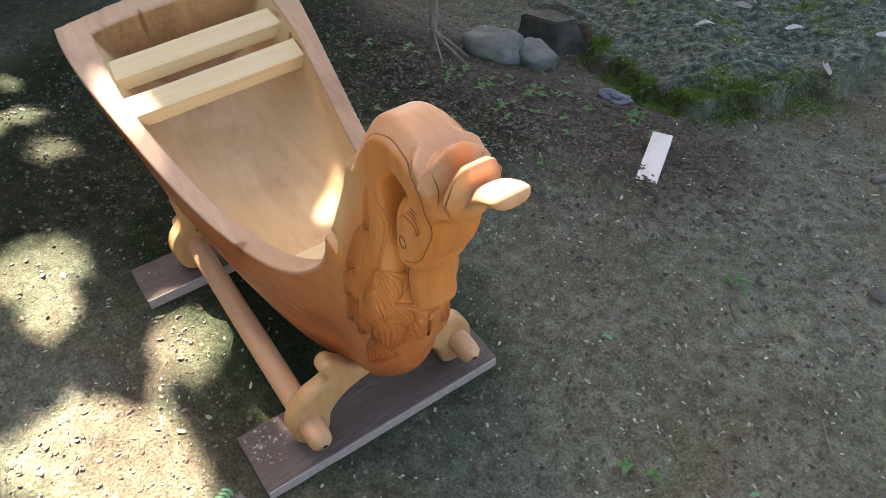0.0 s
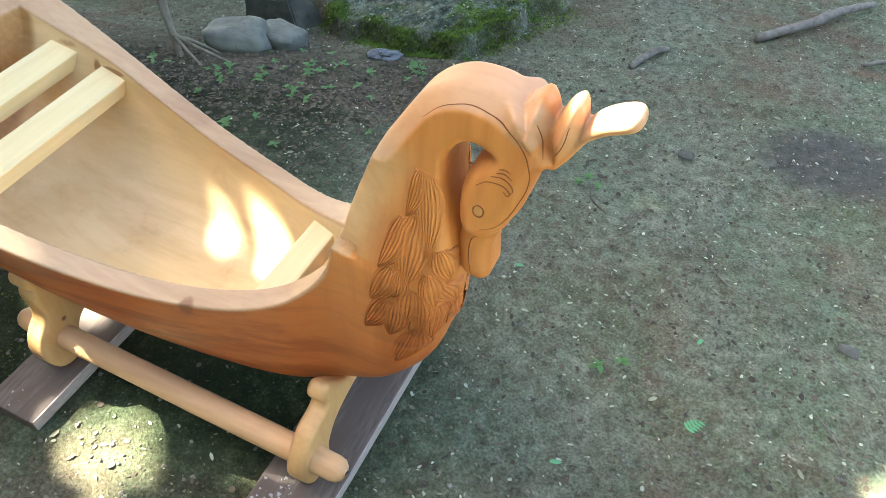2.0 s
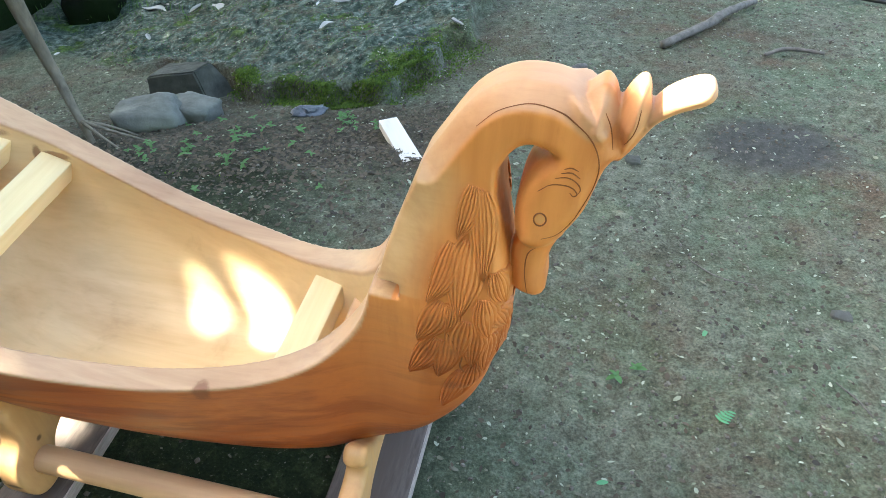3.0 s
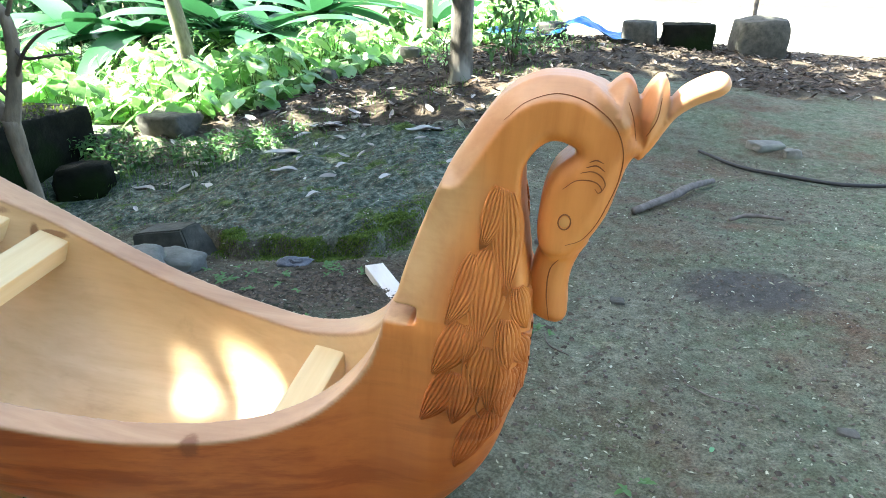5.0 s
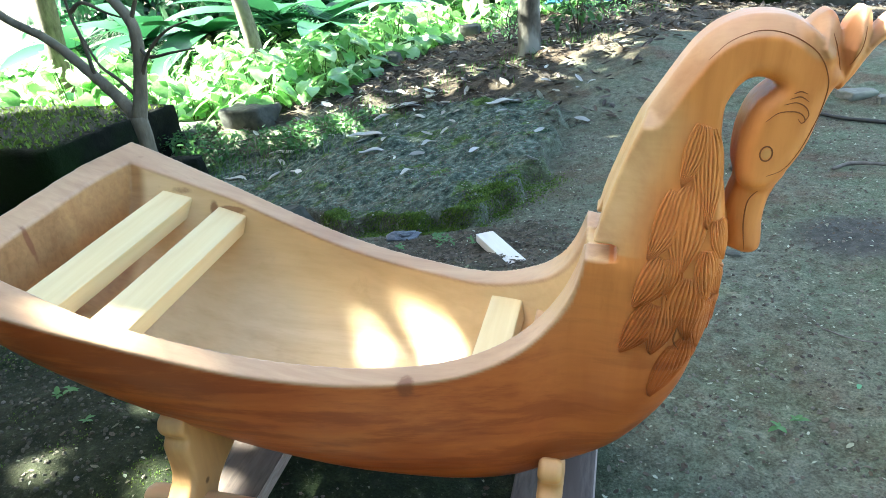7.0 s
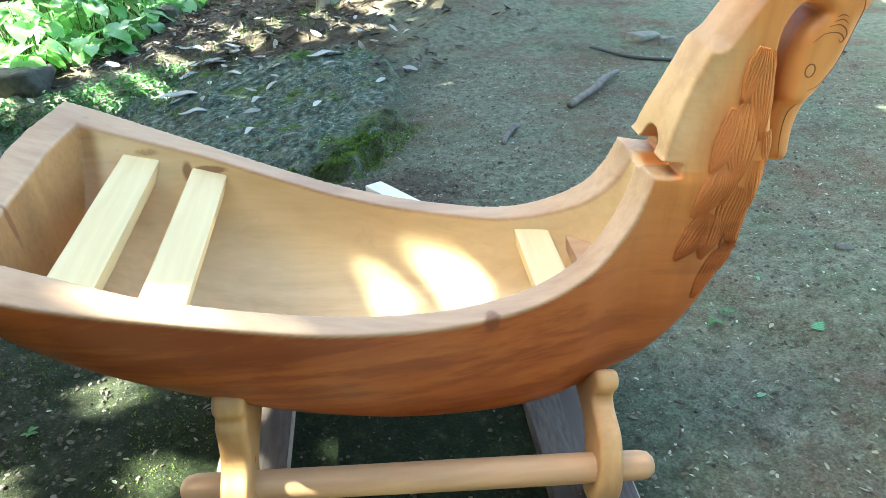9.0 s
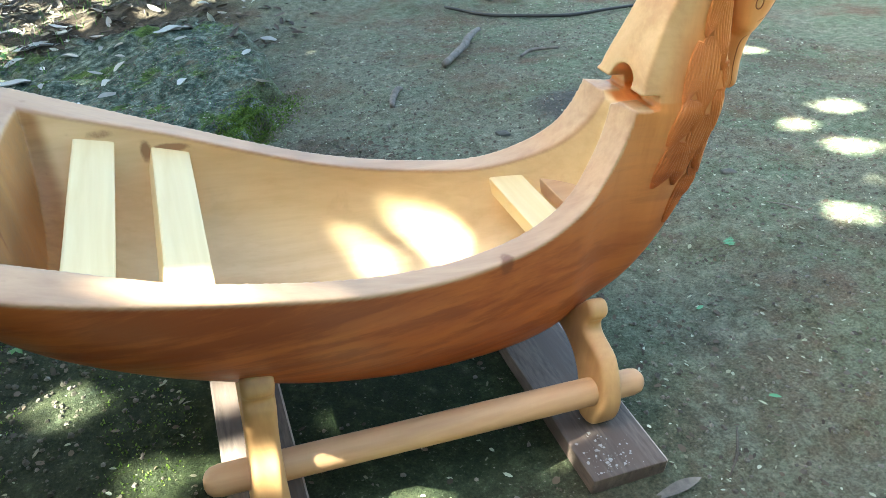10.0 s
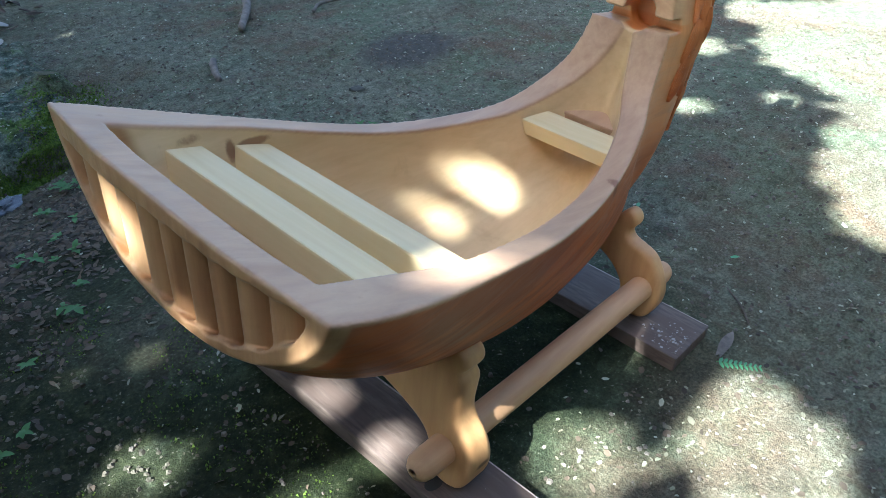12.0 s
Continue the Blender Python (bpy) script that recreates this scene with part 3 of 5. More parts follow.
BEAK = [(0.605, 0.815), (0.655, 0.810), (0.648, 0.785), (0.641, 0.761), (0.639, 0.729), (0.643, 0.69), (0.637, 0.677), (0.624, 0.673), (0.606, 0.678), (0.597, 0.686), (0.591, 0.72), (0.589, 0.765)]
LOBE_LOW = [(0.636, 0.975), (0.650, 1.004), (0.662, 1.019), (0.673, 1.025), (0.683, 1.016), (0.690, 1.000), (0.699, 0.975), (0.711, 0.945), (0.702, 0.922), (0.67, 0.945)]
LOBE_HIGH = [(0.688, 0.98), (0.697, 1.008), (0.707, 1.025), (0.716, 1.029), (0.723, 1.018), (0.727, 0.985), (0.717, 0.95), (0.703, 0.925)]
HORN = [(0.703, 0.95), (0.722, 0.985), (0.733, 1.007), (0.750, 1.024), (0.774, 1.037), (0.789, 1.036), (0.794, 1.023), (0.784, 1.011), (0.759, 0.998), (0.739, 0.981), (0.728, 0.962), (0.715, 0.936), (0.70, 0.92)]


# the neck and head as a whole lie this far ahead of their outlines
AHEAD = 0.012


def ring(*lists):
    pts = [p for l in lists for p in l]
    return curve(pts + pts[:1], 4)[:-1]


Y3 = ax_y.astype(np.float32)[None, :, None]


def lift(a):
    return np.asarray(a, np.float32)[:, None, :]


WIDTH_C = curve(WIDTH, 8)
wide = np.interp(PX, WIDTH_C[:, 0], WIDTH_C[:, 1]).astype(np.float32)
neck_half = (0.082 - 0.029 * rise(PZ, 0.64, 0.84)).astype(np.float32)
wide = (wide + (np.minimum(wide, neck_half) - wide) * rise(PX, 0.30, 0.47)).astype(np.float32)
wide = (wide - 0.012 * rise(PZ, 0.655, 0.70) * rise(PX, 0.40, 0.44)).astype(np.float32)
rim_z = np.interp(PX, RIM[:, 0], RIM[:, 1], right=0.72).astype(np.float32)
rim_z = np.where(PX > 0.405, 0.705, rim_z).astype(np.float32)
slope = np.gradient(rim_z, STEP, axis=0)
top = (PZ - rim_z) / np.sqrt(1 + np.clip(slope, -3, 3) ** 2)
d_keel = line_distance(PX, PZ, KEEL)
mid = (-0.020 * rise(PX, 0.34, 0.50)).astype(np.float32)
round_r = (0.30 - 0.19 * rise(PX, 0.0, 0.52) - 0.10 * rise(-PX, 0.25, 0.62)).astype(np.float32)


def bowl(d, w, r):
    return lift(w) * (np.sqrt(((Y3 - lift(mid)) / lift(w)) ** 2 + lift(np.maximum(0, 1 - d / r)) ** 2.2) - 1)


stern = (-(PX + 0.652 - (0.643 - PZ) * 0.03)).astype(np.float32)
bulge = (0.018 * (1 - rise(np.abs(Y3), 0.10, 0.33))).astype(np.float32)


def smooth_max(a, b, k):
    return -smooth_min(-a, -b, k)


outer = bowl(d_keel, wide, round_r)
top3 = lift(top) - np.float32(0.045) * Y3
hull = smooth_max(smooth_max(outer, top3, 0.003), lift(stern) - bulge, 0.004)
hull = np.maximum(hull, lift(PZ - 0.690))
YN = Y3 - lift(mid)
d_neck = plane_distance(PX - AHEAD, PZ, ring(NECK_BACK, ARCH, BROW, GAP, THROAT))
soft_edge = (0.005 + 0.021 * rise(PX, 0.56, 0.60) + 0.05 * rise(PX, 0.555, 0.60) * rise(-PZ, -0.76, -0.62)).astype(np.float32)
d_arch = np.abs(line_distance(PX - AHEAD, PZ, curve(ARCH[:-2], 4)))
chamfer = (np.maximum(0, 0.026 - d_arch) * (PX > 0.458) * (1 - rise(PX, 0.640, 0.665))).astype(np.float32)
soft_edge = (soft_edge - (soft_edge - 0.006) * (1 - rise(d_arch, 0.02, 0.04))).astype(np.float32)
neck = slab(YN, lift(d_neck), lift(neck_half - chamfer - 0.016 * (1 - rise(PZ, 0.56, 0.665))), lift(soft_edge))
body = smooth_min(hull, neck, 0.018)
beak = slab(YN, lift(plane_distance(PX - AHEAD, PZ, ring(BEAK))), 0.040, 0.024)
body = smooth_min(body, beak, 0.010)
for outline, half in ((LOBE_LOW, 0.058), (LOBE_HIGH, 0.048)):
    petal = plane_distance(PX - AHEAD, PZ, ring(outline))
    roof = (np.abs(YN) - np.minimum(half, 0.016 + 1.7 * lift(petal))) / 1.6
    body = np.minimum(body, np.maximum(roof, -lift(petal)))
body = np.minimum(body, slab(YN, lift(plane_distance(PX - AHEAD, PZ, ring(HORN))), 0.031, 0.025))
# hollow
thick = np.interp(PX, [-0.6, -0.2, 0.05, 0.2, 0.4], [0.052, 0.047, 0.046, 0.046, 0.040])
d_floor = line_distance(PX, PZ, FLOOR)
hollow = bowl(d_floor, (wide - thick).astype(np.float32), (0.19 + 0.13 * rise(-PX, 0.2, 0.6)).astype(np.float32))
hollow = np.maximum(hollow, lift(-(PX + 0.602 - (0.64 - PZ) * 0.16)) - bulge)
hollow = np.maximum(hollow, lift((PX - 0.412).astype(np.float32)))
body = smooth_max(body, -hollow, 0.003)
# saw slit through the neck above the rim, and the arched hole over it
slit = np.maximum(np.abs(lift(PZ) - 0.679) - 0.012, lift(PX - 0.449)) + 0 * Y3
body = np.maximum(body, -slit)
hole = np.maximum(np.hypot(Y3 + 0.012, lift(PZ) - 0.690) - 0.036, lift(np.abs(PX - 0.41) - 0.065))
body = np.maximum(body, -hole)
# rounded staves carved into the stern board, with sharp grooves between them, inside a plain border
stave = np.abs(((Y3 - 0.0255) / 0.0525) % 1 - 0.5) * 2
groove = 0.006 + 0.028 * (1 - np.sqrt(np.maximum(0, 1 - 0.96 * stave ** 2)))
border = np.minimum(-outer - 0.020, lift(0.622 - PZ))
border = np.minimum(border, 0.288 - np.abs(Y3))
sunk = (groove * rise(border, 0.0, 0.010)).astype(np.float32)
body = np.maximum(body, lift(stern) - bulge + sunk)
verts, quads = surface(body, (ox, oy, oz), STEP)


def sampled(field, p):
    """Field values between the grid's nodes."""
    g = np.clip((p - np.array([ox, oy, oz])) / STEP, 0, np.array(field.shape) - 1.001)
    i0 = g.astype(int)
    w = g - i0
    out = np.zeros(len(p))
    for c in ((i, j, k) for i in (0, 1) for j in (0, 1) for k in (0, 1)):
        cw = np.prod(np.where(np.array(c), w, 1 - w), axis=1)
        out += cw * field[tuple((i0 + np.array(c)).T)]
    return out


vn = np.stack([sampled(body, verts + STEP * 0.6 * d_) - sampled(body, verts - STEP * 0.6 * d_) for d_ in np.eye(3)], 1)
vn /= np.linalg.norm(vn, axis=1)[:, None] + 1e-12
cen = verts[quads].mean(1)
inner_a = 1 - rise(sampled(hollow, verts), 0.002, 0.010)
rim_a = (1 - rise(np.abs(sampled(top3, verts)), 0.0035, 0.0085)) * rise(-verts[:, 0], -0.412, -0.40)
tail_a = 1 - rise(-sampled(lift(stern) - bulge, verts), 0.022, 0.030)
tail_a = np.maximum(tail_a, (1 - rise(np.abs(verts[:, 2] - 0.679), 0.0125, 0.0165)) * (verts[:, 0] < 0.44) * (verts[:, 0] > 0.36))
# paler wood of crest and horn
pale_lit = rise(verts[:, 0] - AHEAD, 0.665, 0.735) * rise(verts[:, 2], 0.93, 0.985)
d_top = np.abs(line_distance(verts[:, 0] - AHEAD, verts[:, 2], curve(ARCH[:-2], 4)))
# skylight on the arch's top facet, put in as paler colour
pale_lit = np.maximum(pale_lit, (1 - rise(d_top, 0.020, 0.028)) * (verts[:, 0] > 0.458) * (verts[:, 2] > 0.86))
rim_a = np.maximum(rim_a, 0.65 * pale_lit)
board_a = 1 - rise(verts[:, 0] + 0.602 - (0.64 - verts[:, 2]) * 0.16, 0.006, 0.03)
bow_a = np.clip(rise(verts[:, 0], 0.22, 0.50) * (0.15 + 0.85 * rise(verts[:, 2], 0.36, 0.72)) + 0.6 * rise(verts[:, 2], 0.64, 0.74), 0, 1)
# light falling on the neck's back, painted with the hollow's pale colour
d_back = np.abs(line_distance(verts[:, 0] - AHEAD, verts[:, 2], curve(NECK_BACK, 4)))
inner_a = np.maximum(inner_a, 0.75 * (1 - rise(d_back, 0.01, 0.085)) * rise(verts[:, 2], 0.676, 0.68))
is_neck = cen[:, 2] > 0.679
for name, pick, mats, label in (("hull", ~is_neck, [WOOD_HULL], "hollowed reddish hull with a fluted stern"), ("swan_neck", is_neck, [WOOD_HULL], "arched neck and curled head with a crest")):
    used, inv = np.unique(quads[pick], return_inverse=True)
    me = fast_mesh(name, verts[used], inv.reshape(-1, 4), mats, None, vn[used])
    for key, a in (("inner", inner_a), ("rim", rim_a), ("bow", bow_a), ("board", board_a), ("tail", tail_a)):
        me.attributes.new(key, "FLOAT", "POINT").data.foreach_set("value", a[used].astype(np.float32))
    part(name, me, None, cradle, label)

# slats and seat boards let into the sides
for lo, hi, at, mt, seed, lab in (((-0.034, -0.262, -0.045), (0.034, 0.262, 0), pose(-0.499, 0, 0.567, 1.2, 14, 0.6), WOOD_SLAT, 1, "pale planed slat"),
                                  ((-0.034, -0.250, -0.045), (0.034, 0.250, 0), pose(-0.374, 0, 0.533, 1.0, 14, 0.6), WOOD_SLAT, 2, "pale planed slat"),
                                  ((-0.032, -0.124, -0.036), (0.032, 0.124, 0), pose(0.257, -0.002, 0.467, 0, -10, 0), WOOD_SLAT, 3, "pale planed seat board"),
                                  ((-0.034, -0.076, -0.030), (0.034, 0.076, 0), pose(0.352, -0.006, 0.473, 0, -4, 0), WOOD_RIM, 4, "pinkish planed seat board")):
    bv, bf = box(lo, hi, 0.004, 0.0006, seed)
    if seed < 3:
        bv = [(x, y * (1 + 3.0 * min(z, 0)) * 0.945 if y < 0 else y * (1 + 1.5 * min(z, 0)), z) for x, y, z in bv]
    part("slat" if seed < 3 else "seat_board", (bv, bf), mt, cradle, lab, False, at)


def leg_frame(x, ears, outer, half):
    """A carved cross board with two splayed feet and rounded ears."""
    ye, ze = ears
    side_ = [(0.0, ze - 0.09), (ye - 0.10, ze - 0.07), (ye - 0.055, ze - 0.022), (ye - 0.022, ze + 0.016), (ye, ze + 0.012), (ye + 0.008, ze - 0.010), (ye - 0.006, ze - 0.034), (ye + 0.004, ze - 0.052),
            (outer - 0.045, 0.200), (outer - 0.014, 0.160), (outer, 0.120), (outer - 0.003, 0.080), (outer - 0.018, 0.048), (outer - 0.040, 0.0355), (outer - 0.068, 0.0355), (outer - 0.088, 0.050),
            (outer - 0.096, 0.080), (outer - 0.102, 0.105), (outer - 0.125, 0.132), (0.09, 0.155), (0.045, 0.168), (0.0, 0.172)]
    right = side_ + [(-a, b) for a, b in side_[-2:0:-1]]
    h = 0.005
    yy, zz = np.arange(-0.32, 0.32, h), np.arange(0.015, ze + 0.06, h)
    py, pz = np.meshgrid(yy, zz, indexing="ij")
    d = plane_distance(py, pz, ring(right))
    xs = np.arange(-0.05, 0.0505, h)
    thick_ = half + 0.006 * rise(-pz, -0.16, -0.06)
    f = slab(xs[:, None, None], d[None].astype(np.float32), thick_[None], np.float32(0.012))
    v, q = surface(f, (x - 0.05, -0.32, 0.015), h)
    return fast_mesh("leg_frame", v, q, [WOOD_LEG])


part("leg_frame", leg_frame(0.372, (0.146, 0.272), 0.250, 0.022), None, cradle, "front cross board with two carved feet")
part("leg_frame", leg_frame(-0.300, (0.222, 0.322), 0.268, 0.027), None, cradle, "rear cross board with two carved feet")
for s in (-1, 1):
    xs = [-0.405, -0.401, -0.392, -0.378, -0.3, -0.1, 0.1, 0.3, 0.44, 0.455, 0.464, 0.468]
    rr = [0.008, 0.018, 0.025, 0.028, 0.028, 0.028, 0.029, 0.029, 0.028, 0.025, 0.017, 0.007]
    ring_v, ring_f = [], []
    for i, (a, r) in enumerate(zip(xs, rr)):
        for k in range(20):
            w = 2 * math.pi * k / 20
            ring_v.append((a, s * 0.205 + r * math.cos(w), 0.117 + r * math.sin(w)))
    for i in range(len(xs) - 1):
        for k in range(20):
            ring_f.append((i * 20 + k, i * 20 + (k + 1) % 20, (i + 1) * 20 + (k + 1) % 20, (i + 1) * 20 + k))
    ring_f += [tuple(range(20)), tuple(range(len(ring_v) - 1, len(ring_v) - 21, -1))]
    part("rod", (ring_v, ring_f), WOOD_ROD, cradle, "round wooden rod with rounded ends")

# carving laid on the body: feathers of fine strands, an eye and incised lines
from mathutils.bvhtree import BVHTree
tree_q = BVHTree.FromPolygons(verts.tolist(), quads.tolist())


def on_side(x, z, side, out=0.0):
    x += AHEAD
    hit, n, _, _ = tree_q.ray_cast(Vector((x, side * 0.5, z)), Vector((0, -side, 0)))
    if hit is None:
        hit, n, _, _ = tree_q.find_nearest(Vector((x, side * 0.06, z)))
    return hit + n * out


def feather(a, b, width, bend, side, strands=8):
    """A carved leaf of strands between its root and its tip, on one side of the breast."""
    a, b = np.array(a), np.array(b)
    d = b - a
    nrm = np.array([-d[1], d[0]])
    nrm = nrm / np.linalg.norm(nrm)
    nu, nv = 26, strands * 4
    v, f = [], []
    for i in range(nu + 1):
        u = i / nu
        w = width * 1.3 * math.sin(math.pi * min(1, u * 0.90 + 0.10)) ** 0.8 * (1 - 0.25 * u)
        c = a + d * u + nrm * bend * math.sin(math.pi * u)
        for j in range(nv + 1):
            s = 2 * j / nv - 1
            p = c + nrm * w * s * 1.3
            ridge = (0.0, 0.0021, 0.0028, 0.0021)[j % 4] + 0.0035 * (1 - s * s) * min(1, 4 * u) + 0.0002
            if j in (0, nv) or i in (0, nu):
                ridge = -0.003
            v.append(on_side(p[0], p[1], side, ridge))
    for i in range(nu):
        for j in range(nv):
            q = i * (nv + 1) + j
            f.append((q, q + 1, q + nv + 2, q + nv + 1) if side * 1 > 0 else (q, q + nv + 1, q + nv + 2, q + 1))
    return v, f


FEATHERS = [(0.541, 0.525, 0.506, 0.422, 0.016, 0.006), (0.554, 0.539, 0.535, 0.455, 0.015, 0.003), (0.573, 0.605, 0.566, 0.520, 0.014, 0.0), (0.592, 0.609, 0.590, 0.540, 0.009, 0.0), (0.556, 0.630, 0.550, 0.535, 0.015, 0.0),
            (0.513, 0.602, 0.500, 0.510, 0.017, 0.004), (0.497, 0.606, 0.453, 0.508, 0.016, 0.006), (0.541, 0.655, 0.528, 0.555, 0.019, 0.0), (0.578, 0.665, 0.590, 0.600, 0.010, 0.0), (0.518, 0.682, 0.509, 0.622, 0.012, 0.003),
            (0.563, 0.700, 0.569, 0.610, 0.012, 0.0), (0.504, 0.684, 0.466, 0.594, 0.017, 0.007), (0.572, 0.745, 0.586, 0.672, 0.009, 0.0), (0.534, 0.792, 0.528, 0.656, 0.020, -0.001), (0.514, 0.782, 0.480, 0.676, 0.016, 0.009),
            (0.543, 0.876, 0.558, 0.725, 0.014, 0.0), (0.536, 0.880, 0.516, 0.786, 0.013, 0.006)]
for side in (-1, 1):
    for x0, z0, x1, z1, w, bend in FEATHERS:
        me = mesh_of("feather", *feather((x0, z0), (x1, z1), w, bend, side), WOOD_HULL)
        zs = np.array([v.co.z for v in me.vertices], np.float32)
        me.attributes.new("bow", "FLOAT", "POINT").data.foreach_set("value", (0.10 + 0.85 * rise(zs, 0.44, 0.80)).astype(np.float32))
        part("feather", me, None, cradle)
LINES = [[(0.53, 0.964), (0.552, 0.987), (0.578, 1.0), (0.60, 1.003), (0.625, 0.998), (0.651, 0.985), (0.667, 0.969), (0.677, 0.949), (0.681, 0.927), (0.679, 0.897), (0.671, 0.868), (0.660, 0.838), (0.646, 0.818), (0.626, 0.809)],
         [(0.613, 0.885), (0.627, 0.898), (0.644, 0.901), (0.655, 0.898), (0.661, 0.890), (0.657, 0.886), (0.652, 0.891)], [(0.632, 0.909), (0.646, 0.913), (0.658, 0.908), (0.664, 0.898), (0.662, 0.89)],
         [(0.638, 0.917), (0.65, 0.921), (0.661, 0.915)], [(0.641, 0.924), (0.649, 0.928), (0.658, 0.925)], [(0.621, 0.782), (0.611, 0.763), (0.611, 0.727), (0.619, 0.684)],
         [(0.676, 1.000), (0.685, 0.98), (0.692, 0.955)], [(0.714, 1.008), (0.712, 0.985), (0.704, 0.960)]]
for side in (-1, 1):
    for l in LINES:
        pts = [on_side(x, z, side, 0.0002) for x, z in curve(l, 8)]
        part("carved_line", tube(pts, [0.0004, 0.0009, 0.0009, 0.0004], 6), WOOD_CUT, cradle)
    eye_ = [on_side(0.621 + 0.0088 * math.cos(w) * 0.9, 0.841 + 0.0105 * math.sin(w), side, 0.0) for w in np.linspace(0, 2 * math.pi, 25)]
    part("eye_ring", tube(eye_, [0.0011, 0.0011], 6), WOOD_CUT, cradle)
    bm = bmesh.new()
    bmesh.ops.create_uvsphere(bm, u_segments=14, v_segments=8, radius=1)
    c = on_side(0.621, 0.841, side, -0.001)
    for v in bm.verts:
        v.co = Vector((v.co.x * 0.008, v.co.y * 0.0018, v.co.z * 0.0095)) + c
    bm.verts.index_update()
    part("eye", ([v.co.copy() for v in bm.verts], [[v.index for v in f.verts] for f in bm.faces]), WOOD_NECK, cradle)
    bm.free()

crack = [on_side(x, z, -1, 0.0032) for x, z in curve([(0.510, 0.629), (0.524, 0.591), (0.535, 0.562), (0.534, 0.535), (0.556, 0.505)], 6)]
part("crack", tube(crack, [0.0005, 0.0014, 0.0018, 0.0006], 6), WOOD_CUT, cradle, "dark drying crack in the breast")

# planks under the feet
for x0, x1, y0, y1, seed in ((0.285, 0.452, -0.352, 0.290, 5), (-0.372, -0.235, -0.385, 0.315, 6)):
    pl = thing("plank", "weathered grey-brown plank lying on the earth under the cradle", "plank", "planks under the cradle", SET)
    part("board", box((x0, y0, -0.004), (x1, y1, 0.0355), 0.004, 0.0012, seed), PLANK, pl, "", False)
    part("sawn_edge", box((x1 - 0.001, y0 + 0.003, 0.0), (x1 + 0.003, y1 - 0.003, 0.034), 0.001), PLANK_EDGE, pl, "pale sawn edge", False)
    if seed == 6:
        # a flat black disc paints the dark inside of a hole
        part("knot_hole", ([(-0.345 + 0.020 * math.cos(w / 8 * math.pi), -0.205 + 0.013 * math.sin(w / 8 * math.pi), 0.0382) for w in range(16)], [tuple(range(16))]), CABLE, pl, "flat dark disc painted as a hole in the plank", False)
    rs = np.random.default_rng(seed)
    v, f = [], []
    for _ in range(110 if seed == 5 else 8):
        cx_, cy_ = rs.normal(x0 + 0.055, 0.028), y0 + abs(rs.normal(0.02, 0.045)) + 0.008
        if not (x0 + 0.008 < cx_ < x1 - 0.008):
            continue
        r0 = 0.0008 + 0.004 * rs.uniform() ** 3
        k = len(v)
        for w in range(7):
            q = r0 * rs.uniform(0.5, 1.2)
            v.append((cx_ + q * math.cos(w * 0.9), cy_ + q * math.sin(w * 0.9), 0.0375))
        f.append(tuple(range(k, k + 7)))
    tagged(part("lime_splash", (v, f), PLANK_LIME, pl, "white lime specks", False), kind="stuff")

# ---- yard: offcut, stones, sapling ----


def stand(x, y, rz=0.0, dz=0.0, rx=0.0, ry=0.0):
    return pose(x, y, ground_z(x, y) + dz, rx, ry, rz)


ob = part("offcut", box((-0.036, -0.158, 0), (0.036, 0.158, 0.034), 0.003, 0.0006, 8), OFFCUT, None, "", False, stand(0.055, 1.345, 32, -0.007))
tagged(ob, "bleached whitish wooden offcut lying on brown earth", "offcut")
STONES = [("stone", (0.26, 0.18, 0.13), -1.10, 1.53, 20, ROCK_PALE, "pale rounded stone half sunk in the earth", 2, 0.2),
          ("stone", (0.20, 0.15, 0.11), -0.965, 1.68, -10, ROCK_PALE, "pale rounded stone half sunk in the earth", 3, 0.2),
          ("stone", (0.60, 0.34, 0.13), -3.25, 4.15, 10, ROCK, "low dark stone at the bank's edge", 4, 0.5),
          ("stone", (0.44, 0.32, 0.19), -2.52, 4.30, -8, ROCK_DARK, "dark mossy stone at the bank's edge", 5, 0.5),
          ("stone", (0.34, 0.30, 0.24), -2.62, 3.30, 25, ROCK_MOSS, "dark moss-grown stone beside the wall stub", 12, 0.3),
          ("stone", (0.22, 0.18, 0.16), -1.9, 6.3, 0, ROCK, "grey stone among dry leaves", 6, 0.3),
          ("stone", (0.24, 0.2, 0.17), -1.35, 7.8, 0, ROCK, "grey stone among dry leaves", 7, 0.3),
          ("stone", (0.18, 0.13, 0.07), 1.82, 3.62, 30, ROCK_PALE, "small pale stone on the earth", 8, 0.3),
          ("stone", (0.09, 0.08, 0.07), 1.95, 3.5, 0, ROCK_PALE, "small pale stone on the earth", 9, 0.3),
          ("stone", (0.05, 0.035, 0.03), 1.42, 0.70, 0, ROCK, "small dark stone on the earth", 10, 0.3),
          ("stone", (0.05, 0.05, 0.035), 0.88, 1.39, 0, ROCK_DARK, "small dark stone on the earth", 11, 0.3)]
for name, size, x, y, rz, m_, label, seed, flat in STONES:
    tagged(part(name, boulder(size, seed, 0.26, 3, flat), m_, None, "", True, stand(x, y, rz, -0.02)), label, "stone")
bm = bmesh.new()
low = [bm.verts.new(p) for p in ((-0.19, -0.07, 0), (0.13, -0.08, 0), (0.21, 0.06, 0), (-0.12, 0.12, 0))]
high = [bm.verts.new(p) for p in ((-0.18, -0.055, 0.155), (0.06, -0.06, 0.185), (0.12, 0.03, 0.205), (-0.11, 0.07, 0.17))]
bm.faces.new(low[::-1])
bm.faces.new(high)
for k in range(4):
    bm.faces.new((low[k], low[(k + 1) % 4], high[(k + 1) % 4], high[k]))
bmesh.ops.bevel(bm, geom=bm.edges[:], offset=0.008, segments=2, affect="EDGES")
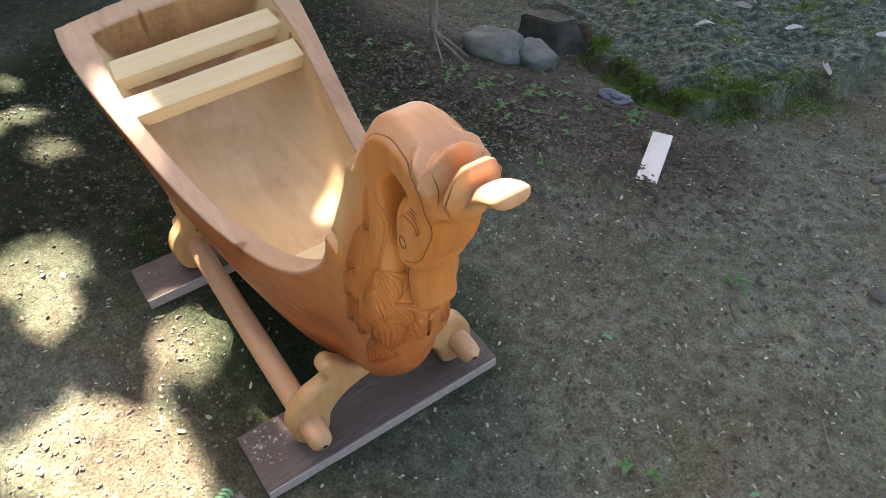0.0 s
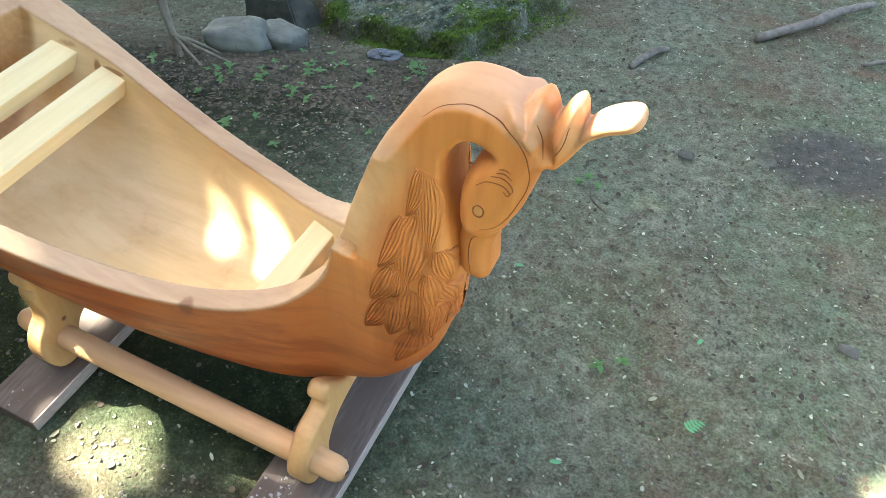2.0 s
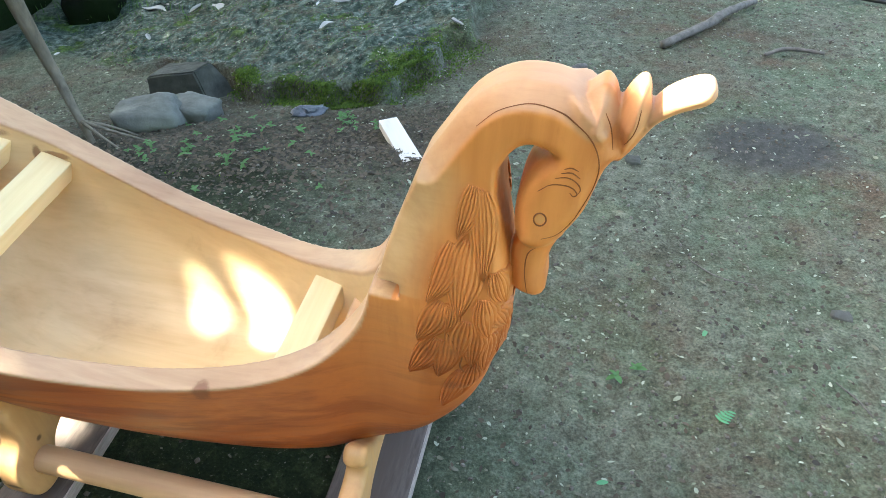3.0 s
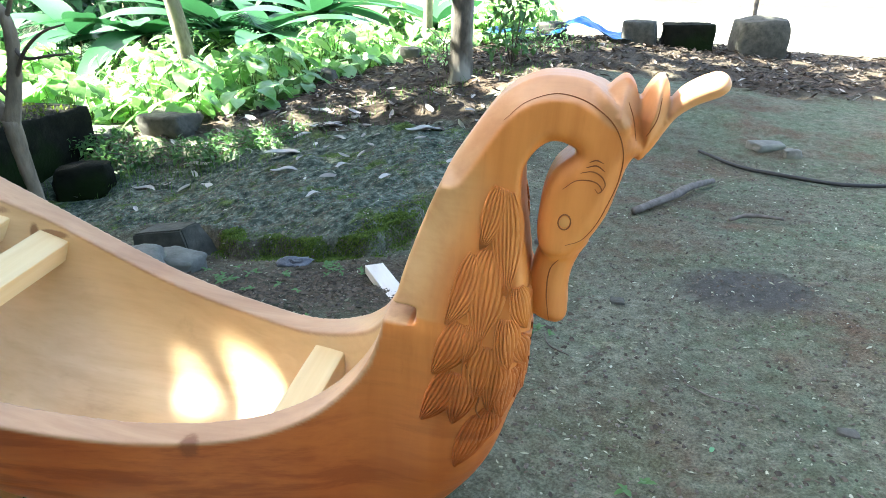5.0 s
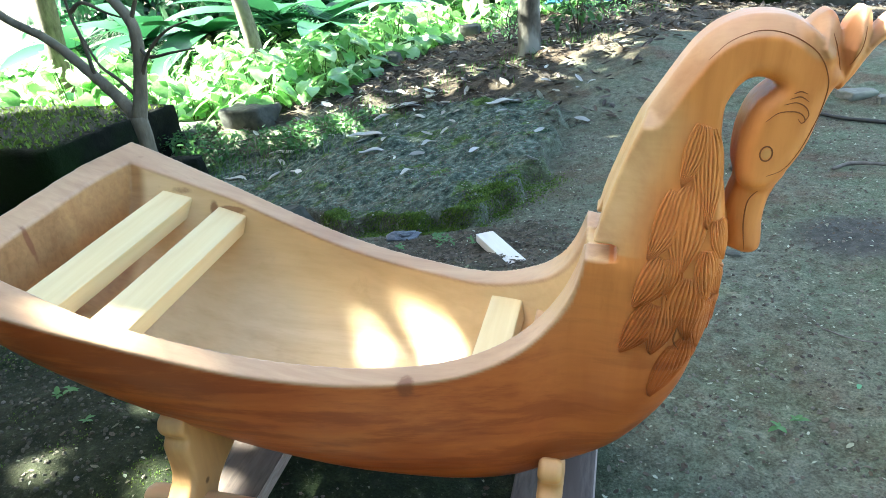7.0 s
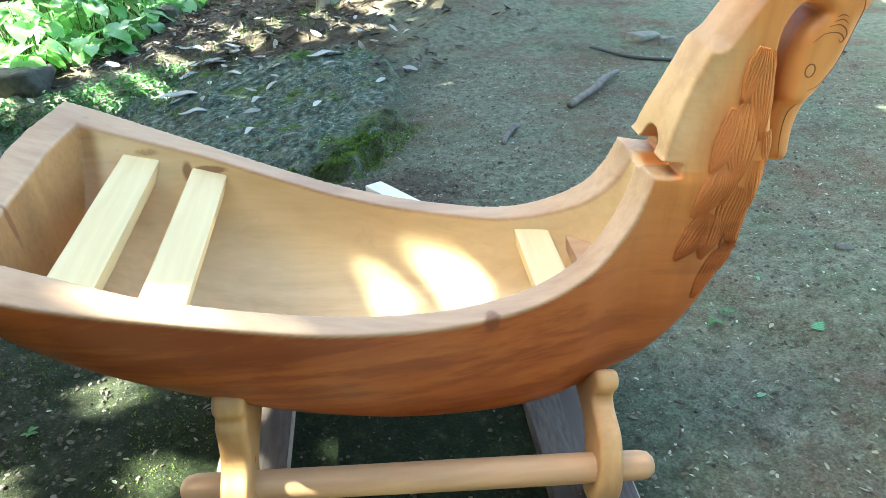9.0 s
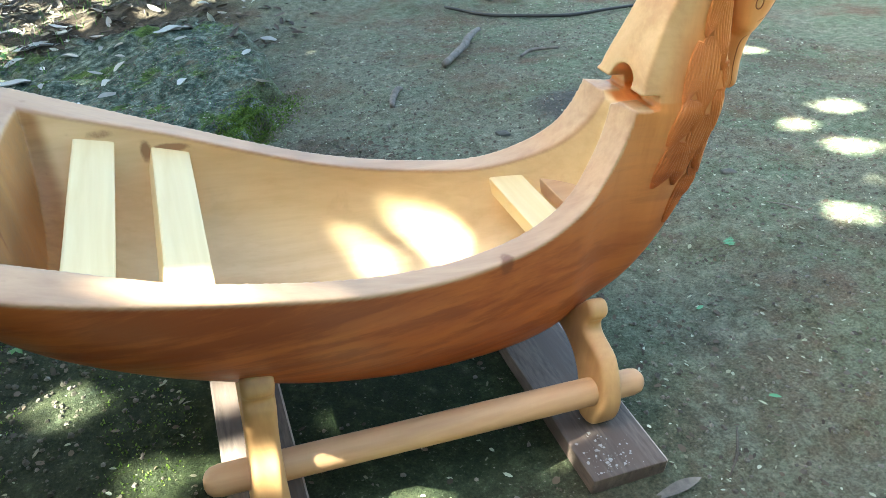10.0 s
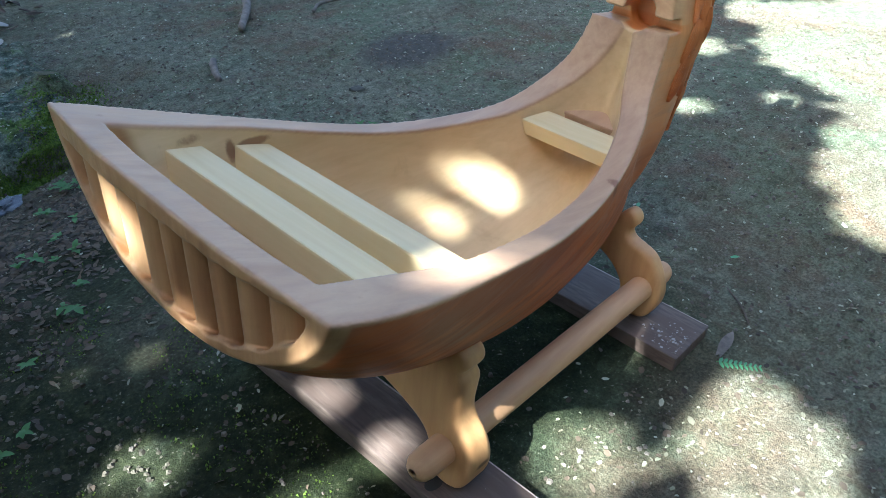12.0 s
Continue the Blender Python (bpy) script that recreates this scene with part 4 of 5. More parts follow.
bmesh.ops.subdivide_edges(bm, edges=bm.edges[:], cuts=3, use_grid_fill=True)
for v in bm.verts:
    v.co += 0.007 * noise.noise_vector(v.co * 18) + 0.003 * noise.noise_vector(v.co * 60)
bm.verts.index_update()
tagged(part("stone", ([v.co.copy() for v in bm.verts], [[v.index for v in f.verts] for f in bm.faces]), ROCK_DARK, None, "", False, stand(-1.16, 1.97, 6, -0.02)), "dark broken wedge of stone by the mossy ledge", "stone")
bm.free()
BLOCKS = [(1.31, 8.0, 0.38, 0.34, 0.30, 0.4, 21), (1.85, 8.0, 0.54, 0.32, 0.33, 1.2, 22), (2.64, 8.05, 0.56, 0.46, 0.46, 0.1, 23), (0.30, 8.15, 0.34, 0.28, 0.26, 0.2, 24)]
for x, y, a, b, c, flat, seed in BLOCKS:
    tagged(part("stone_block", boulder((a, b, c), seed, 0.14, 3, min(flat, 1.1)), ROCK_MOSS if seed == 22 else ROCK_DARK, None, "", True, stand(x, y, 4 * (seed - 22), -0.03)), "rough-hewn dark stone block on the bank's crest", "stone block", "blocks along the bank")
# mossy masonry stub behind the sapling
mossy_wall = thing("mossy_wall", "thick dark stub of wall with a moss-grown top", "wall", m=stand(-4.02, 3.42, -4, -0.14))
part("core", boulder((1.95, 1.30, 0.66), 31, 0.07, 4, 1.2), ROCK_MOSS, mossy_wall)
rng = np.random.default_rng(12)


def tufts(count, where, height, lean=0.5, width=0.1):
    """Many small blades; where() gives a root."""
    v, f = [], []
    for _ in range(count):
        x, y, z = where()
        h, a = height * rng.uniform(0.5, 1.2), rng.uniform(0, 2 * math.pi)
        dx, dy = math.cos(a), math.sin(a)
        w, l = h * width, lean * h * rng.uniform(0.2, 1)
        k = len(v)
        v += [(x - dy * w, y + dx * w, z), (x + dy * w, y - dx * w, z), (x + dx * l * 0.4 + dy * w * 0.7, y + dy * l * 0.4 - dx * w * 0.7, z + h * 0.6),
              (x + dx * l * 0.4 - dy * w * 0.7, y + dy * l * 0.4 + dx * w * 0.7, z + h * 0.6), (x + dx * l, y + dy * l, z + h)]
        f += [(k, k + 1, k + 2, k + 3), (k + 3, k + 2, k + 4)]
    return v, f


part("moss_cap", tufts(5200, lambda: (rng.uniform(-0.94, 0.94), rng.uniform(-0.62, 0.62), 0.58 + rng.uniform(-0.05, 0.03)), 0.035, 0.8, 0.35), MOSS, mossy_wall, "green moss", False)


def branch(pts, radii, seed, sides=8):
    return tube(curve(pts, 6), radii, sides, 0.06, seed)


def grow(thing_, name, pts, radii, seed, material=None, sides=8, shift=(0, 0, 0)):
    """A limb through world points, under a thing that stands at its own place."""
    inv = thing_.matrix_basis.inverted() @ Matrix.Translation(shift)
    return part(name, branch([tuple(inv @ Vector(p)) for p in pts], radii, seed, sides), material or BARK, thing_)


sapling = thing("sapling", "bare young tree with a forked grey-brown stem and thin twigs", "tree", m=stand(-1.13, 1.22))


def grow_sapling(name, pts, radii, seed, material=None, sides=8):
    return grow(sapling, name, pts, radii, seed, material, sides, (-0.08, 0.08, 0))


grow_sapling("trunk", [(-1.05, 1.14, -0.09), (-1.13, 1.19, 0.06), (-1.19, 1.23, 0.18), (-1.22, 1.22, 0.38), (-1.225, 1.20, 0.56)], [0.011, 0.017, 0.021, 0.027, 0.032], 1, None, 10)
grow_sapling("limb", [(-1.225, 1.20, 0.54), (-1.19, 1.21, 0.68), (-1.165, 1.21, 0.80), (-1.17, 1.21, 0.91), (-1.27, 1.24, 1.03), (-1.36, 1.28, 1.3), (-1.36, 1.3, 1.7), (-1.45, 1.35, 2.1)], [0.029, 0.024, 0.022, 0.017, 0.011, 0.006], 2)
grow_sapling("limb", [(-1.225, 1.20, 0.55), (-1.33, 1.23, 0.645), (-1.45, 1.25, 0.745), (-1.61, 1.28, 0.855), (-1.85, 1.32, 0.97), (-2.1, 1.35, 1.25), (-2.25, 1.4, 1.7)], [0.026, 0.022, 0.019, 0.016, 0.012, 0.006], 3)
for k, pts in enumerate(([(-1.17, 1.21, 0.90), (-1.10, 1.20, 1.02), (-1.03, 1.22, 1.2), (-0.98, 1.25, 1.5)], [(-1.18, 1.21, 0.70), (-1.10, 1.18, 0.80), (-1.00, 1.16, 0.87), (-0.90, 1.15, 0.90)], [(-1.40, 1.24, 0.70), (-1.40, 1.22, 0.84), (-1.43, 1.22, 1.0), (-1.42, 1.24, 1.3)],
                         [(-1.20, 1.21, 0.62), (-1.27, 1.20, 0.70), (-1.33, 1.19, 0.76), (-1.38, 1.2, 0.86)], [(-1.17, 1.21, 0.84), (-1.12, 1.20, 0.78), (-1.02, 1.20, 0.79), (-0.93, 1.2, 0.80)], [(-1.42, 1.22, 0.95), (-1.36, 1.22, 0.98), (-1.28, 1.23, 0.94), (-1.22, 1.23, 0.92)])):
    grow_sapling("twig", pts, [0.009, 0.007, 0.005, 0.003], 10 + k, BARK_DARK, 6)
for k, (dx, dy) in enumerate(((0.16, -0.06), (0.10, 0.14), (-0.12, 0.16), (0.22, 0.05))):
    grow_sapling("root", [(-1.09, 1.16, 0.03), (-1.05 + dx * 0.4, 1.14 + dy * 0.4, 0.0), (-1.05 + dx, 1.14 + dy, ground_z(-1.13 + dx, 1.22 + dy) - 0.004)], [0.008, 0.006, 0.004], 20 + k)

# ---- bank: tree, tarpaulin, taro, broad-leaved plants ----
tree = thing("tree", "tree with patchy pale bark rooted in the leaf-strewn bank", "tree", m=stand(-0.29, 5.12))
grow(tree, "trunk", [(-0.29, 5.12, 0.02), (-0.295, 5.12, 0.25), (-0.29, 5.12, 0.6), (-0.27, 5.11, 1.6), (-0.3, 5.0, 3.0), (-0.5, 4.6, 5.4)], [0.135, 0.098, 0.092, 0.088, 0.082, 0.07], 40, BARK_PATCHY, 14)
# out of view: dappled shade implies the crown, trunk and limbs are added
shade_tree = thing("tree", "large unseen shade tree whose crown spreads over the yard", "tree", m=stand(-6.6, -1.2))
grow(shade_tree, "trunk", [(-6.6, -1.2, -0.1), (-6.55, -1.2, 0.5), (-6.5, -1.1, 2.0), (-6.3, -0.9, 4.2)], [0.34, 0.26, 0.22, 0.17], 41, BARK_DARK, 16)
for k, (x, y, z) in enumerate(((-3.8, -2.2, 5.5), (-6.0, 2.6, 5.8), (-8.5, 0.5, 5.8), (-5.0, -2.6, 5.6), (-3.6, 3.0, 5.9), (-8.0, 4.5, 5.9), (-4.5, 5.5, 6.0))):
    grow(shade_tree, "limb", [(-6.3, -0.9, 4.1), (-6.3 + (x + 6.3) * 0.45, -0.9 + (y + 0.9) * 0.4, 4.9), (x, y, z)], [0.12, 0.07, 0.025], 50 + k, BARK_DARK)

# crown over the yard: leaf clumps with gaps; each gap is named by the spot on the earth that its sun fleck reaches
FLECKS = [(-0.08, -0.30, 0.085), (0.14, -0.56, 0.14), (0.02, -0.66, 0.11), (0.26, -0.50, 0.07), (-0.57, -0.57, 0.10), (-0.38, -0.57, 0.06), (-1.44, -0.46, 0.09), (-1.95, -0.36, 0.12), (-1.17, -0.39, 0.05), (-0.62, 0.25, 0.05), (-0.46, -0.03, 0.04), (-0.75, -0.03, 0.04),
          (1.56, 0.30, 0.05), (1.98, 0.72, 0.07), (2.2, 0.58, 0.10), (2.26, 1.04, 0.06), (1.97, 0.96, 0.05), (2.48, 1.88, 0.07), (2.7, 0.95, 0.08), (-2.2, 0.3, 0.08)]
HULL_FLECKS = [((-0.016, 0.105, 0.305), 0.020), ((0.120, 0.105, 0.345), 0.034), ((-0.372, -0.235, 0.535), 0.040), ((-0.62, 0.12, 0.5), 0.022), ((-0.60, -0.02, 0.40), 0.02), ((-0.352, -0.105, 0.036), 0.036), ((-0.344, 0.075, 0.036), 0.028), ((0.77, 0, 1.03), 0.04)]
flecks = list(FLECKS)
for p, r in HULL_FLECKS:
    q = SET @ Vector(p)
    flecks.append((q.x - SUN.x / SUN.z * q.z, q.y - SUN.y / SUN.z * q.z, r))
rng = np.random.default_rng(21)
N = 140000
u = rng.uniform(-7.0, 4.2, N)
# carried on to -9 to keep sun off the unseen hedge and earth
v_ = rng.uniform(-9.0, 8.6, N)
zz = rng.uniform(5.0, 6.4, N)
e_ = -line_distance(u, v_, EDGE)
wav = 0.5 + 0.25 * np.sin(2.1 * u + 1.3 * np.sin(1.7 * v_)) + 0.25 * np.sin(1.9 * v_ + 1.1 * np.sin(2.3 * u + 1))
hf = np.sin(8.3 * u + 2.0 * np.sin(3.1 * v_)) * np.sin(6.1 * v_ + 2.2 * np.sin(4.3 * u + 1)) + 0.5 * np.sin(17 * u + 9 * v_)
open_bank = np.where(u > 0.9, (v_ > 5.4) & (wav > 0.35) & (hf > 0.15), (v_ > 3.5 + 0.6 * (u > -1.1)) & (wav > 0.36) & (hf > -0.05))
right_open = (u > np.interp(v_, [-1.7, -0.8, -0.55, -0.28, -0.11, 0.1, 0.47, 0.8], [0.6, 0.70, 0.88, 1.28, 1.62, 2.0, 2.25, 2.5]) + 0.10 * np.sin(9 * v_ + 1) + 0.05 * np.sin(23 * v_ + 7 * u)) & (v_ < 0.62 + 0.2 * np.sin(7 * u)) & (v_ > -1.7 + 0.3 * np.sin(3 * u))
far_side = (u > -0.2) & (v_ < -0.95 + 0.15 * np.sin(4 * u)) & (v_ > -1.5) & (wav > 0.5)
keep = (e_ > 0.05) & ~open_bank & ~right_open & ~far_side
size = rng.uniform(0.06, 0.125, N)
for a, b, r in flecks:
    keep &= np.hypot(u - a, v_ - b) > r + 0.85 * size
u, v_, zz, size = u[keep], v_[keep], zz[keep], size[keep]
# leaves added round each small gap to round off its sun fleck
for a, b, r in flecks:
    if r < 0.12:
        k = 70
        sz = rng.uniform(0.05, 0.08, k)
        w, q = rng.uniform(0, 2 * math.pi, k), r + 0.68 * sz + rng.uniform(0, 0.12, k)
        pu, pv = a + q * np.cos(w), b + q * np.sin(w)
        ok = np.ones(k, bool)
        for a2, b2, r2 in flecks:
            ok &= np.hypot(pu - a2, pv - b2) > r2 + 0.55 * sz
        u, v_, zz, size = np.append(u, pu[ok]), np.append(v_, pv[ok]), np.append(zz, rng.uniform(5.0, 6.0, ok.sum())), np.append(size, sz[ok])
# leaves added to block stray sun flecks on the yard beside the head
for a, b in ((0.71, 0.69), (0.86, 0.40), (0.60, 0.45)):
    u, v_ = np.append(u, rng.normal(a, 0.09, 70)), np.append(v_, rng.normal(b, 0.09, 70))
    zz, size = np.append(zz, rng.uniform(5.0, 6.2, 70)), np.append(size, rng.uniform(0.06, 0.11, 70))
cx = np.stack([u + SUN.x / SUN.z * zz, v_ + SUN.y / SUN.z * zz, zz], 1)
n = len(u)
ang = rng.uniform(0, 2 * math.pi, n)
tl = rng.uniform(-0.5, 0.5, (n, 2))
d1 = np.stack([np.cos(ang), np.sin(ang), tl[:, 0]], 1) * size[:, None]
d2 = np.stack([-np.sin(ang), np.cos(ang), tl[:, 1]], 1) * size[:, None] * 0.55
lv = np.stack([cx - d1, cx + d2, cx + d1, cx - d2], 1)
inv = np.array(shade_tree.matrix_basis.inverted())
lv = lv.reshape(-1, 3) @ inv[:3, :3].T + inv[:3, 3]
part("crown", fast_mesh("crown", lv, np.arange(4 * n).reshape(-1, 4), [CANOPY]), None, shade_tree, "dense leaves with sunlit gaps")


def sheet(w, d, nx, ny, fn):
    v, f = [], []
    for i in range(nx + 1):
        for j in range(ny + 1):
            x, y = (i / nx - 0.5) * w, (j / ny - 0.5) * d
            v.append((x, y, fn(x, y)))
    for i in range(nx):
        for j in range(ny):
            q = i * (ny + 1) + j
            f.append((q, q + ny + 1, q + ny + 2, q + 1))
    return v, f


def drape(x, y):
    return 0.05 + 0.07 * noise.noise(Vector((x * 2.2, y * 3, 0.3))) + 0.04 * noise.noise(Vector((x * 7, y * 7, 4))) + 0.16 * math.exp(-((x - 0.25) / 0.28) ** 2)


tagged(part("tarpaulin", sheet(1.7, 0.5, 60, 16, drape), TARP, None, "", True, stand(0.40, 8.1, -4, 0.03)), "crumpled blue plastic sheet lying on the bank's crest", "tarpaulin")


def leaf_shape(length, width, droop, heart=0.25, nu=6):
    """A leaf blade along x from its stalk, folded along the rib, drooping to the tip."""
    v, f = [], []
    for i in range(nu + 1):
        q = i / nu
        w = width * 0.5 * (math.sin(math.pi * (heart + (1 - heart) * q)) ** 0.75 if q < 1 else 0.0)
        x, z = length * q, -droop * length * q * q
        v += [(x - (0.12 * length if i == 0 else 0), w, z + 0.18 * w), (x, 0, z), (x - (0.12 * length if i == 0 else 0), -w, z + 0.18 * w)]
    for i in range(nu):
        a = 3 * i
        f += [(a, a + 1, a + 4, a + 3), (a + 1, a + 2, a + 5, a + 4)]
    return v, f


def placed(geo, m):
    return [tuple(m @ Vector(p)) for p in geo[0]], geo[1]


random.seed(5)
taro_v, taro_f = [], []
stalk_v, stalk_f = [], []


def spill(vs, fs, geo):
    k = len(vs)
    vs.extend(geo[0])
    fs.extend(tuple(i + k for i in q) for q in geo[1])


BLADE = leaf_shape(1.0, 0.85, 0.35, 0.30, 4)
count = 0
while count < 1400:
    x, y = random.uniform(-9.0, 0.2), random.uniform(3.2, 11.5)
    e = -float(line_distance(np.array([x]), np.array([y]), EDGE)[0])
    if not -4.5 < e < 0.12:
        continue
    count += 1
    z0 = ground_z(x, y)
    tall = (0.75 + 0.7 * noise.noise(Vector((x * 1.1, y * 1.1, 3)))) * (0.35 if e > -0.25 else 1.0)
    for _ in range(random.randint(4, 6)):
        h = tall * random.uniform(0.25, 0.78) * (0.85 if e > -1.2 else 1.25)
        a, l = random.uniform(0, 2 * math.pi), random.uniform(0.09, 0.23)
        tx, ty = x + 0.22 * h * math.cos(a), y + 0.22 * h * math.sin(a)
        spill(taro_v, taro_f, placed(BLADE, pose(tx, ty, z0 + h, random.uniform(-20, 20), random.uniform(0, 38), math.degrees(a) + random.uniform(-40, 40)) @ Matrix.Scale(l, 4)))
        spill(stalk_v, stalk_f, tube([(x, y, z0), (x * 0.4 + tx * 0.6, y * 0.4 + ty * 0.6, z0 + h * 0.6), (tx, ty, z0 + h)], [0.005, 0.003], 3))
tagged(part("taro_plants", (taro_v, taro_f), TARO, None, "", True), "sunlit bright green taro leaves crowding below the bank", "plants", kind="stuff")
tagged(part("taro_stalks", (stalk_v, stalk_f), GRASS, None, "", True), "thin green stalks of the taro plants", "plants", kind="stuff")


def banana(x, y, h, seed, lean=0.0):
    """A broad-leaved plant: a sheathed stem and large arching blades."""
    random.seed(seed)
    p = thing("banana_plant", "tall banana plant with wide arching green leaves", "plant", "banana plants behind the taro", stand(x, y))
    part("stem", tube(curve([(0, 0, -0.1), (lean * 0.3, 0, h * 0.4), (lean, 0, h)], 5), [0.10, 0.07, 0.04], 10, 0.05, seed), BARK, p)
    for k in range(8):
        a = k * 137.5 + random.uniform(-25, 25)
        l, w = random.uniform(1.1, 1.7), random.uniform(0.34, 0.48)
        g = leaf_shape(l, w, random.uniform(0.25, 0.6), 0.12, 10)
        part("leaf", g, BANANA, p, "", True, pose(lean, 0, h - 0.1 * random.random(), random.uniform(-15, 15), -random.uniform(5, 50), a))
    return p


for x, y, h, s_, ln in ((-3.6, 8.5, 0.9, 61, 0.1), (-5.0, 8.3, 0.9, 62, -0.2), (-3.2, 9.6, 1.1, 63, 0.1), (-6.2, 8.1, 0.9, 64, 0.2), (-1.55, 10.2, 0.7, 65, 0.1), (-4.3, 8.6, 1.0, 66, 0), (-7.4, 8.2, 0.8, 69, 0.1)):
    banana(x, y, h, s_, ln)


def palm(x, y, h, seed):
    random.seed(seed)
    p = thing("palm", "young palm with feathered dark green fronds", "palm", "palms behind the taro", stand(x, y))
    part("stem", tube([(0, 0, -0.1), (0, 0, h)], [0.09, 0.06], 9, 0.05, seed), BARK_DARK, p)
    for k in range(9):
        a = radians(k * 40 + random.uniform(-12, 12))
        l, up = random.uniform(1.2, 1.8), random.uniform(0.3, 1.0)
        rib = curve([(0, 0, h), (0.4 * l * math.cos(a), 0.4 * l * math.sin(a), h + 0.4 * l * up), (l * math.cos(a), l * math.sin(a), h + l * (up * 0.5 - 0.25))], 12)
        v, f = tube(rib, [0.012, 0.004], 5)
        v, f = list(v), list(f)
        for i in range(3, len(rib) - 1):
            d = rib[i + 1] - rib[i]
            sd = np.cross(d, [0, 0, 1])
            sd /= np.linalg.norm(sd) + 1e-9
            for s in (-1, 1):
                q = 0.38 * l * math.sin(math.pi * (0.15 + 0.8 * i / len(rib)))
                tip = rib[i] + s * sd * q * 0.8 + d * 2.5 - np.array([0, 0, 0.28 * q])
                k0 = len(v)
                v += [rib[i] - d * 0.22, rib[i] + d * 0.22, tip]
                f.append((k0, k0 + 1, k0 + 2))
        part("frond", (v, f), BANANA, p, "", False)


for x, y, h, s_ in ((-4.0, 8.2, 0.3, 71), (-4.9, 9.0, 0.4, 72), (-5.7, 8.6, 0.4, 73), (-4.4, 9.4, 0.5, 74)):
    palm(x, y, h, s_)
for x, y, r, lean, lab in ((-3.35, 6.3, 0.085, -0.35, "pale smooth leaning trunk"), (-5.4, 5.6, 0.11, 0.1, "dark straight trunk"), (-1.35, 8.8, 0.06, 0.05, "thin pale trunk")):
    tr = thing("tree", lab + " rising behind the plants, crown above", "tree", m=stand(x, y))
    part("trunk", branch([(0, 0, -0.1), (lean * 0.3, 0, 0.8), (lean, 0, 2.2), (lean * 1.6, 0.1, 4.0)], [r * 1.2, r, r * 0.9, r * 0.6], int(50 + x), 10), BARK_DARK if "dark" in lab else BARK, tr)
    random.seed(int(100 + 10 * x))
    cv, cf = [], []
    for _ in range(700):
        a, b, c = random.gauss(0, 0.7), random.gauss(0, 0.7), random.gauss(0, 0.4)
        spill(cv, cf, placed(leaf_shape(0.2, 0.1, 0.3, 0.1, 3), pose(lean * 1.6 + a, b, 4.2 + c, random.uniform(-60, 60), random.uniform(-60, 60), random.uniform(0, 360))))
    part("crown", (cv, cf), CANOPY, tr, "", False)
# hedge of far green behind everything on that side
random.seed(9)
hv, hf = [], []
for _ in range(4200):
    a = random.uniform(-10.5, -3.6)
    b = 10.3 + random.uniform(0, 2.2) - 0.12 * a * random.random()
    h = random.uniform(-0.6, 1.2 if a > -5.5 else 2.4)
    if h > 0.3 and math.sin(a * 2.1) + math.sin(a * 5.3) > 0.6:
        continue
    spill(hv, hf, placed(leaf_shape(random.uniform(0.2, 0.5), random.uniform(0.1, 0.22), 0.4, 0.15, 3), pose(a, b, h, random.uniform(-50, 50), random.uniform(-20, 70), random.uniform(0, 360))))
tagged(part("thicket", (hv, hf), BANANA, None, "", False), "dense green thicket far behind the taro", "thicket", kind="stuff")

# bushes added out of view behind and on the stern side to block light
rng = np.random.default_rng(77)
SHADE_HEDGE = curve([(-7.5, 2.0), (-7.0, -1.5), (-6.0, -5.0), (-2.0, -6.8), (2.5, -6.8), (6.5, -5.0)], 20)
n = 36000
at = rng.uniform(0, len(SHADE_HEDGE) - 1.001, n)
k = at.astype(int)
base = SHADE_HEDGE[k] + (SHADE_HEDGE[k + 1] - SHADE_HEDGE[k]) * (at - k)[:, None]
h = 6.2 * rng.uniform(0, 1, n) ** 0.9 - 0.1
h = np.where(base[:, 0] < -4.5, h * 0.68, h)
cx = np.stack([base[:, 0] + rng.normal(0, 0.5, n), base[:, 1] + rng.normal(0, 0.5, n), h], 1)
ang, tl, size = rng.uniform(0, 2 * math.pi, n), rng.uniform(-1, 1, (n, 2)), rng.uniform(0.12, 0.26, n)
d1 = np.stack([np.cos(ang), np.sin(ang), tl[:, 0]], 1) * size[:, None]
d2 = np.stack([-np.sin(ang), np.cos(ang), tl[:, 1]], 1) * size[:, None] * 0.6
lv = np.stack([cx - d1, cx + d2, cx + d1, cx - d2], 1).reshape(-1, 3)
tagged(new("hedge", fast_mesh("hedge", lv, np.arange(4 * n).reshape(-1, 4), [CANOPY])), "tall dense bushes added out of view to block side light", "hedge", kind="stuff")


def bush(x, y, r, h, n_leaves, seed):
    """A small leafy bush: a few stems and many leaves."""
    random.seed(seed)
    b = thing("bush", "small sunlit green bush by the tree on the bank", "bush", "bushes by the bank", stand(x, y))
    for k in range(4):
        part("stem", tube([(0, 0, -0.02), (random.uniform(-r, r) * 0.5, random.uniform(-r, r) * 0.5, h * 0.6), (random.uniform(-r, r), random.uniform(-r, r), h)], [0.008, 0.004], 5), BARK_DARK, b)
    v, f = [], []
    for _ in range(n_leaves):
        a, q, z = random.uniform(0, 2 * math.pi), r * math.sqrt(random.random()), h * random.uniform(0.15, 1.05)
        l = random.uniform(0.02, 0.055) if h < 0.5 else random.uniform(0.05, 0.10)
        spill(v, f, placed(leaf_shape(l, l * 0.5, 0.3, 0.15, 3), pose(q * math.cos(a), q * math.sin(a), z, random.uniform(-40, 40), random.uniform(-30, 60), random.uniform(0, 360))))
    part("leaves", (v, f), WEED if seed % 2 else TARO, b, "", False)


bush(0.05, 5.9, 0.24, 0.80, 300, 91)
bush(-0.65, 6.3, 0.25, 0.4, 200, 92)
bush(-1.80, 3.72, 0.34, 0.13, 700, 93)
bush(-1.40, 3.95, 0.30, 0.09, 420, 97)
